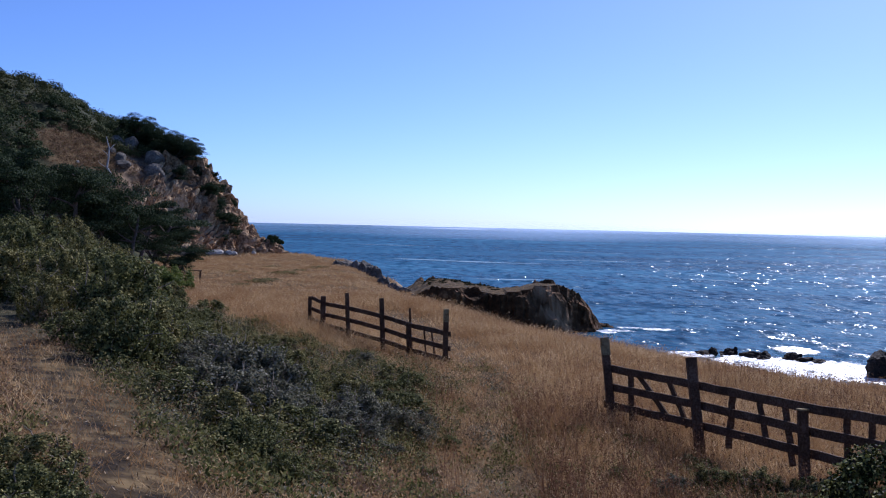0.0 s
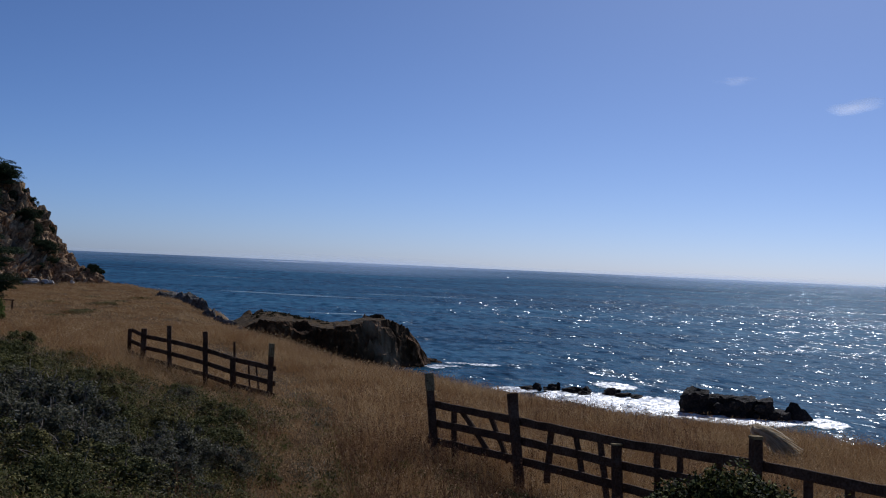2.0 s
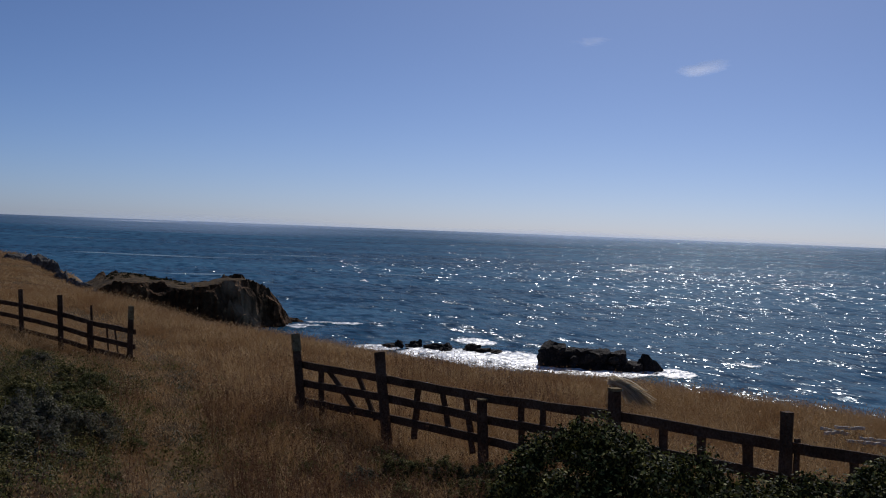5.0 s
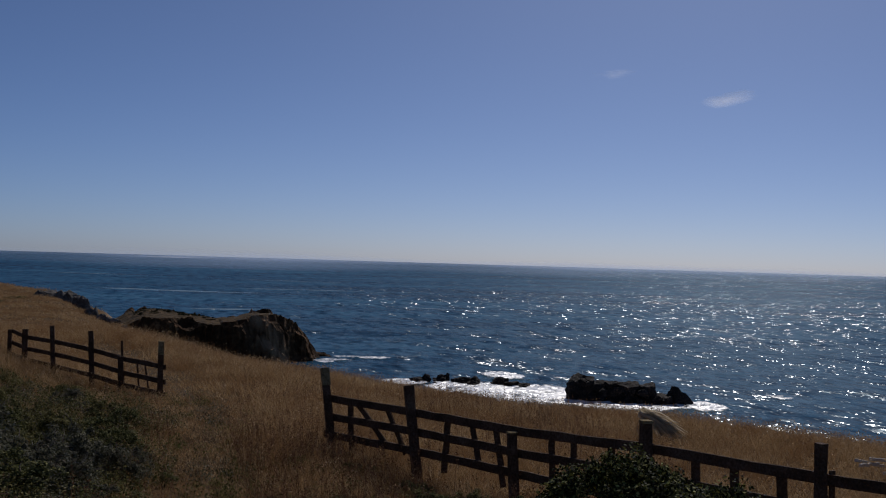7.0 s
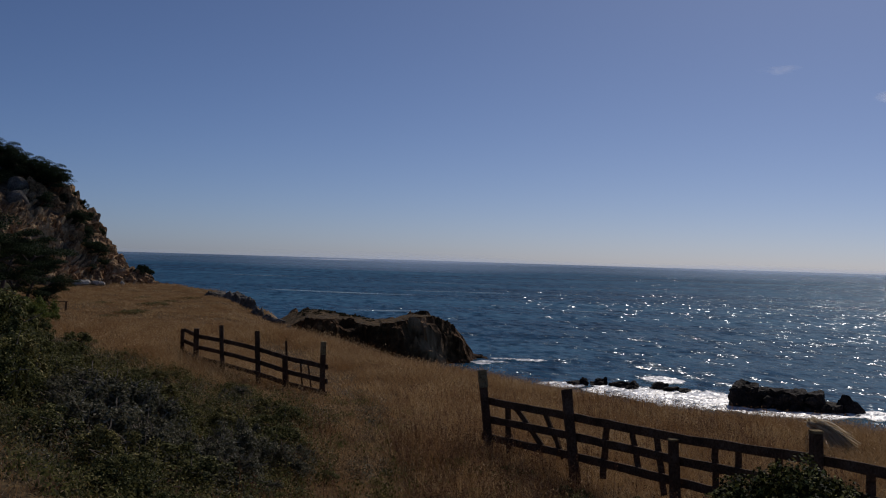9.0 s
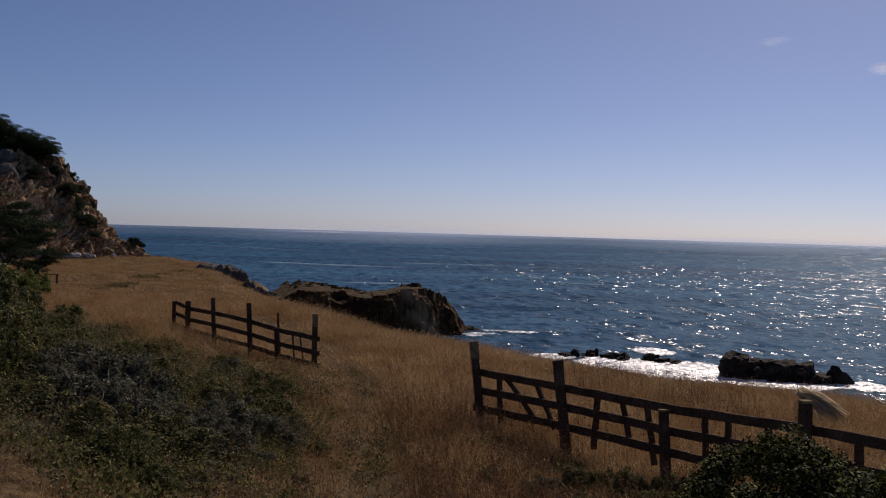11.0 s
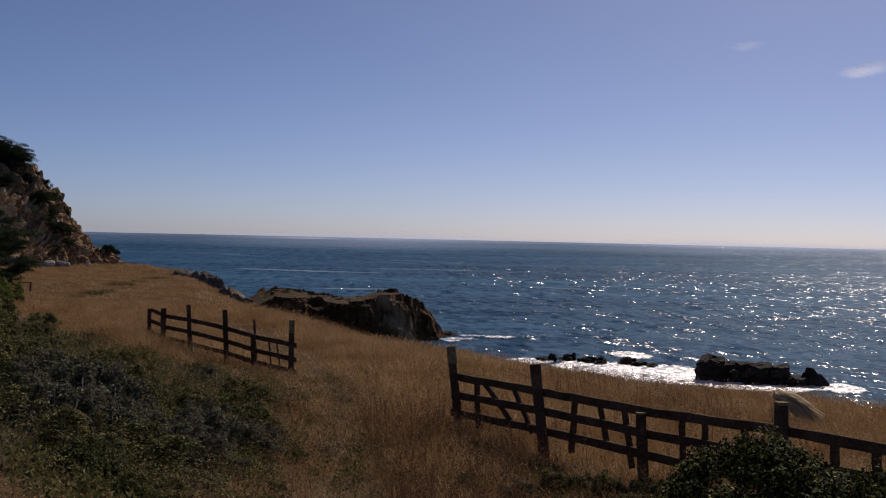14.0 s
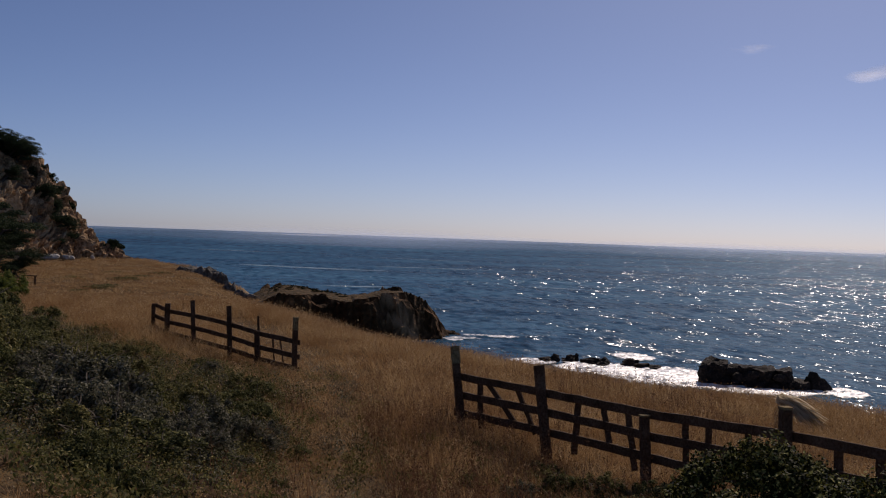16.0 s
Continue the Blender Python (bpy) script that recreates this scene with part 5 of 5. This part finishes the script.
def grass():
    rng = np.random.default_rng(21)
    out = []
    for x0, x1, y0, y1, each, wide, tall in ((-7, 19, 3, 26, 950, 0.009, 0.42), (-17, 12, 26, 50, 380, 0.015, 0.45), (-24, 4, 50, 112, 150, 0.026, 0.2), (-12, 20, -12, 3, 60, 0.014, 0.35)):
        n = int((x1 - x0) * (y1 - y0) * each)
        cx, cy = rng.uniform(x0, x1, n // 9), rng.uniform(y0, y1, n // 9)
        who = rng.integers(0, len(cx), n)
        x, y = cx[who] + rng.normal(size=n) * 0.07 * (wide / 0.011) ** 0.7, cy[who] + rng.normal(size=n) * 0.07 * (wide / 0.011) ** 0.7
        path = np.minimum(along(x, y, TRAIL) - 0.1, along(x, y, GATE_PATH) + 0.25)
        sd = inside(x, y, COAST)
        bare = scrubby(x, y)
        p = (0.25 + 0.75 * smooth(0.0, 0.6, path + 0.25 * ripple(x, y, 0.9, 3))) * (1 - 0.9 * bare) * smooth(-1.2, 0.3, sd) * (0.75 + 0.4 * ripple(x, y, 2.3, 8)) * (x < -0.2 * (y - 130))
        p *= np.where(ridge(x) * (y > 96) > 0.6, 0.0, 1.0) * np.where(x < -0.36 * y - 2.0, 0.3, 1.0)
        keep = rng.uniform(0, 1, n) < p + 0.06 * (path > 0.1) * (sd > -1)
        x, y = x[keep], y[keep]
        short = 0.35 + 0.65 * smooth(0.2, 1.4, along(x, y, GATE_PATH)) * smooth(2.0, 7.5, 0.94 * x + 0.345 * y)
        h = tall * short * rng.uniform(0.5, 1.25, len(x)) * (0.85 + 0.3 * ripple(x, y, 3.1, 1))
        out.append(blades(x, y, h, wide * rng.uniform(0.6, 1.3, len(x)), rng))
    v, f = joined(out)
    n = len(v) // 3
    tips = v[2::3][rng.integers(0, n, n // 4)]
    tips = tips + rng.normal(size=tips.shape) * 0.02
    d = np.hypot(tips[:, 0], tips[:, 1])
    size = np.interp(d, [8, 30, 100], [0.018, 0.026, 0.06]) * rng.uniform(0.6, 1.5, len(tips))
    hv, hf = quads(tips, np.array([0, 0, 0.7]), size * 1.5, size * 0.6, rng)
    heads = new("grass_seed_heads", mesh_of("grass_seed_heads", hv, hf, M_HEADS, False))
    tagged(heads, "pale and rusty seed heads of the dry grass", "grass", kind="stuff")
    ob = new("dry_grass", mesh_of("dry_grass", v, f, M_GRASS, False))
    tagged(ob, "tall dry golden-brown grass covering the bluff", "grass", kind="stuff")
    # dead twigs and chaff on the trodden ground
    n = 50000
    x, y = rng.uniform(-9, 4, n), rng.uniform(3, 24, n)
    keep = (np.minimum(along(x, y, TRAIL), along(x, y, GATE_PATH)) < 1.4)
    x, y = x[keep], y[keep]
    v, f = quads(np.stack([x, y, height(x, y) + rng.uniform(0.0, 0.05, len(x))], 1), np.zeros(3), 0.032 * rng.uniform(0.4, 1.8, len(x)) ** 1.6, 0.009, rng)
    ob = new("dead_twigs", mesh_of("dead_twigs", v, f, M_LITTER, False))
    tagged(ob, "dead twigs and straw strewn on the trodden trail", "litter", kind="stuff")
    # tall rusty weed stalks
    n = 3600
    cx, cy = np.concatenate([rng.uniform(-1, 9, 60), rng.uniform(0.8, 3.8, 70)]), np.concatenate([rng.uniform(10, 26, 60), rng.uniform(10, 20, 70)])
    who = rng.integers(0, 130, n)
    x, y = cx[who] + rng.normal(size=n) * 0.5, cy[who] + rng.normal(size=n) * 0.5
    keep = (along(x, y, GATE_PATH) > 0.5) & (scrubby(x, y) < 0.3) & (inside(x, y, COAST) > 0.5)
    x, y = x[keep], y[keep]
    h = rng.uniform(0.3, 0.7, len(x))
    sv, sf = blades(x, y, h, np.full(len(x), 0.014), rng, 0.15)
    c = np.repeat(sv[2::3], 9, 0)
    c = c - np.stack([0 * c[:, 0], 0 * c[:, 0], rng.uniform(0, 0.28, len(c)) * np.repeat(h, 9)], 1) + rng.normal(size=c.shape) * 0.014
    hv, hf = quads(c, np.array([0, 0, 0.5]), 0.03, 0.016, rng)
    tagged(new("weed_stalks", mesh_of("weed_stalks", sv, sf, M_DOCK, False)), "rusty brown dry weed stalks standing in grass", "weeds", kind="stuff")
    tagged(new("weed_seed", mesh_of("weed_seed", hv, hf, M_DOCK, False)), "dark rusty seed clusters on dry weed stalks", "weeds", kind="stuff")
    # low green weeds in patches beside the path and among the grass
    n = 220000
    x, y = rng.uniform(-5, 9, n), rng.uniform(6, 24, n)
    near = np.exp(-(along(x, y, GATE_PATH) / 2.2) ** 2) + 0.8 * np.exp(-(np.minimum(0, inside(x, y, SCRUB)) / 1.1) ** 2) + 0.25 * np.exp(-((0.94 * x + 0.345 * y - 2.2) / 2.0) ** 2)
    keep = (ripple(x, y, 0.8, 14) + 0.5 * ripple(x, y, 0.3, 15) > 0.25) & (rng.uniform(0, 1, n) < 0.7 * near) & (along(x, y, TRAIL) > 0.5) & (along(x, y, GATE_PATH) > 0.45 + 0.3 * ripple(x, y, 0.9, 5))
    x, y = x[keep], y[keep]
    v, f = quads(np.stack([x, y, height(x, y) + rng.uniform(0.0, 0.16, len(x))], 1), np.array([0, 0, 0.6]), 0.05 * rng.uniform(0.5, 1.6, len(x)), 0.024, rng)
    ob = new("low_weeds", mesh_of("low_weeds", v, f, M_WEED, False))
    tagged(ob, "low green weeds growing in patches among dry grass", "weeds", kind="stuff")


grass()


# ---- surf, haze and clouds ----
def veil(name, colour, scale, low, high, detail=6, glow=False, rough=0.8, stretch=(1, 1, 1)):
    """A broken white layer: noise cuts the holes, its rim fades by the mesh's own 'fade' value."""
    m = bpy.data.materials.new(name)
    m.use_nodes = True
    n, l = m.node_tree.nodes, m.node_tree.links
    tc, mp, no, at, add, ra = (n.new("ShaderNode" + k) for k in ("TexCoord", "Mapping", "TexNoise", "Attribute", "Math", "ValToRGB"))
    mp.inputs["Scale"].default_value = stretch
    no.inputs["Scale"].default_value, no.inputs["Detail"].default_value, no.inputs["Roughness"].default_value = scale, detail, 0.65
    at.attribute_name, add.operation = "fade", "ADD"
    l.new(tc.outputs["Object"], mp.inputs["Vector"]), l.new(mp.outputs["Vector"], no.inputs["Vector"])
    l.new(no.outputs["Fac"], add.inputs[0]), l.new(at.outputs["Fac"], add.inputs[1])
    fill(ra, [(0, 0, 0), (1, 1, 1)], [low, high])
    l.new(add.outputs[0], ra.inputs["Fac"])
    p = n["Principled BSDF"]
    p.inputs["Base Color"].default_value = (*colour, 1)
    p.inputs["Roughness"].default_value = rough
    if glow:
        tr, cl, mx = n.new("ShaderNodeBsdfTranslucent"), n.new("ShaderNodeBsdfTransparent"), n.new("ShaderNodeMixShader")
        tr.inputs["Color"].default_value = (*colour, 1)
        l.new(ra.outputs["Color"], mx.inputs["Fac"]), l.new(cl.outputs[0], mx.inputs[1]), l.new(tr.outputs[0], mx.inputs[2])
        l.new(mx.outputs[0], n["Material Output"].inputs["Surface"])
    else:
        l.new(ra.outputs["Color"], p.inputs["Alpha"])
    return m


M_FOAM = veil("sea_foam", (0.95, 0.96, 0.97), 0.55, 0.47, 0.62, 10, rough=0.42, stretch=(0.8, 0.45, 1))
M_FOAM.node_tree.nodes["Principled BSDF"].inputs["Specular IOR Level"].default_value = 0.9


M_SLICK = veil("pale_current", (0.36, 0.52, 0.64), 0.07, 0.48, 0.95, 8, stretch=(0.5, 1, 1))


def surf(cx, cy, rx, ry, turn, strength, label, mat=None, bend=0.0):
    xs = np.linspace(-1.25, 1.25, 80)
    x, y, f = sheet(xs, xs)
    r = np.hypot(x, y)
    fade = np.minimum(strength - 0.75 * r ** 2, 0.12)
    swell = 1 - np.abs(rough_noise(x * rx + cx, 1.6 * y * ry + cy, 2.6, 3))
    z = 0.1 + (0.5 if mat is None else 0.0) * np.maximum(0, swell) ** 2 * np.clip(fade + 0.35, 0, 1)
    sway = ry * bend * np.sin(2.6 * x + cx)
    ob = new("sea_foam", mesh_of("sea_foam", np.stack([x * rx, y * ry + sway, z], 1), f, mat or M_FOAM, False))
    a = ob.data.attributes.new("fade", "FLOAT", "POINT")
    a.data.foreach_set("value", fade.astype(np.float32))
    ob.matrix_world = pose(cx, cy, 0, 0, 0, turn)
    ob.visible_shadow = False
    tagged(ob, label, "surf", "white water", "stuff")


for az, far, rx, ry, turn, st in [(24.5, 154, 12, 9, -24, 0.36), (20.2, 162, 12, 14, -15, 0.5), (16.6, 167, 10, 12, -15, 0.36), (18.3, 186, 6, 9, -15, 0.28), (13.0, 172, 6, 6, -12, 0.28), (28.6, 157, 6, 8, -28, 0.28),
                                  (11.0, 212, 12, 4, -14, 0.16), (9.4, 206, 5, 3, -10, 0.2), (32.6, 174, 5, 5, -30, 0.08), (8.8, 203, 4, 6, -10, 0.14), (38, 127, 4, 3, -30, 0.0), (22.0, 185, 9, 6, -20, 0.05)]:
    p = polar(az, far)
    surf(p.x, p.y, rx, ry, turn, st, "broken white surf foam on blue water")


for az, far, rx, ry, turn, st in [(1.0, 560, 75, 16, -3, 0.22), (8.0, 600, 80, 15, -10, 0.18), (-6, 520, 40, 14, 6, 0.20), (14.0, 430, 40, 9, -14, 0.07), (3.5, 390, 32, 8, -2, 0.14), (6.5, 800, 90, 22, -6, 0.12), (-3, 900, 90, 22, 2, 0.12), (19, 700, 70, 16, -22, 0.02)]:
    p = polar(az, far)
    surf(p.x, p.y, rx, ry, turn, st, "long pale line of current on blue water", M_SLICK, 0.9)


def driftwood_bits():
    rng = random.Random(6)
    for k in range(6):
        p = polar(36.2 + 0.45 * k + rng.uniform(-0.2, 0.2), 19.4 + rng.uniform(-0.7, 0.7))
        g = ground_at(p.x, p.y) + rng.uniform(0.22, 0.36)
        t = thing("driftwood", p.x, p.y, g, "pale bleached driftwood stick in dry grass", "driftwood", "bleached sticks")
        a = rng.uniform(-0.6, 0.3)
        part("stick", beam((0, 0, 0), (0.5 * math.cos(a), 0.5 * math.sin(a), rng.uniform(-0.08, 0.05)), 0.05, 0.05, rng, 0.012, 5), M_PALE, t)


driftwood_bits()


def far_sheet(name, az, el, far, wide, tall, mat, label, category, strength, tilt=0.0):
    p = polar(az, far)
    z = 20 + far * math.tan(radians(el))
    u, v, f = sheet(np.linspace(-1, 1, 41), np.linspace(-1, 1, 17))
    fade = strength - 0.7 * (u * u + v * v)
    ob = new(name, mesh_of(name, np.stack([u * wide / 2, 0.06 * wide * v * v + 0 * u, v * tall / 2 + 0.1 * tall * np.sin(3 * u)], 1), f, mat))
    a = ob.data.attributes.new("fade", "FLOAT", "POINT")
    a.data.foreach_set("value", fade.astype(np.float32))
    ob.matrix_world = pose(p.x, p.y, z, 0, tilt, -az)
    ob.visible_shadow = False
    tagged(ob, label, category, kind="structure")


M_CLOUD = veil("thin_cloud", (0.8, 0.84, 0.95), 0.014, 0.4, 1.4, 8, True, stretch=(0.35, 1, 1.5))
far_sheet("cloud", 29.9, 8.75, 3000, 260, 70, M_CLOUD, "small wispy white cloud in blue sky", "cloud", 0.13)
far_sheet("cloud", 24.5, 10.2, 3000, 440, 110, M_CLOUD, "faint thin streak of white cloud", "cloud", -0.1, 3)


def haze_sheet(far, tall, most):
    """A thin pale sheet out on the water, standing in for distance haze, fading at its foot and its top."""
    m = veil("haze_sheet", (0.62, 0.72, 0.92), 0.0012, 0.0, 1.0, 2, True)
    az, up = np.radians(np.linspace(-60, 75, 91)), np.linspace(0, 1, 15)
    i, j, f = sheet(np.arange(91), np.arange(15))
    a, u = az[i], up[j]
    ob = new("haze_sheet", mesh_of("haze_sheet", np.stack([far * np.sin(a), far * np.cos(a), 0.5 + tall * u], 1), f, m))
    at = ob.data.attributes.new("fade", "FLOAT", "POINT")
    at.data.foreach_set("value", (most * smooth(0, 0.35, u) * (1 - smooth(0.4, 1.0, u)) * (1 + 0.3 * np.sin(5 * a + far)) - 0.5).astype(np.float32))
    ob.visible_shadow = False
    tagged(ob, "pale translucent sheet standing in for haze over the distant sea", "haze", kind="structure")


# two added sheets that pale the far water as haze would
haze_sheet(1300, 23, 0.16)
haze_sheet(2500, 22, 0.3)
M_FOG = veil("fog_bank", (0.8, 0.84, 0.9), 0.002, 0.5, 1.5, 4, True, stretch=(1, 1, 6))
far_sheet("fog_bank", 1.0, -0.3, 3300, 640, 34, M_FOG, "low pale fog bank far out on the horizon", "fog", 0.16)
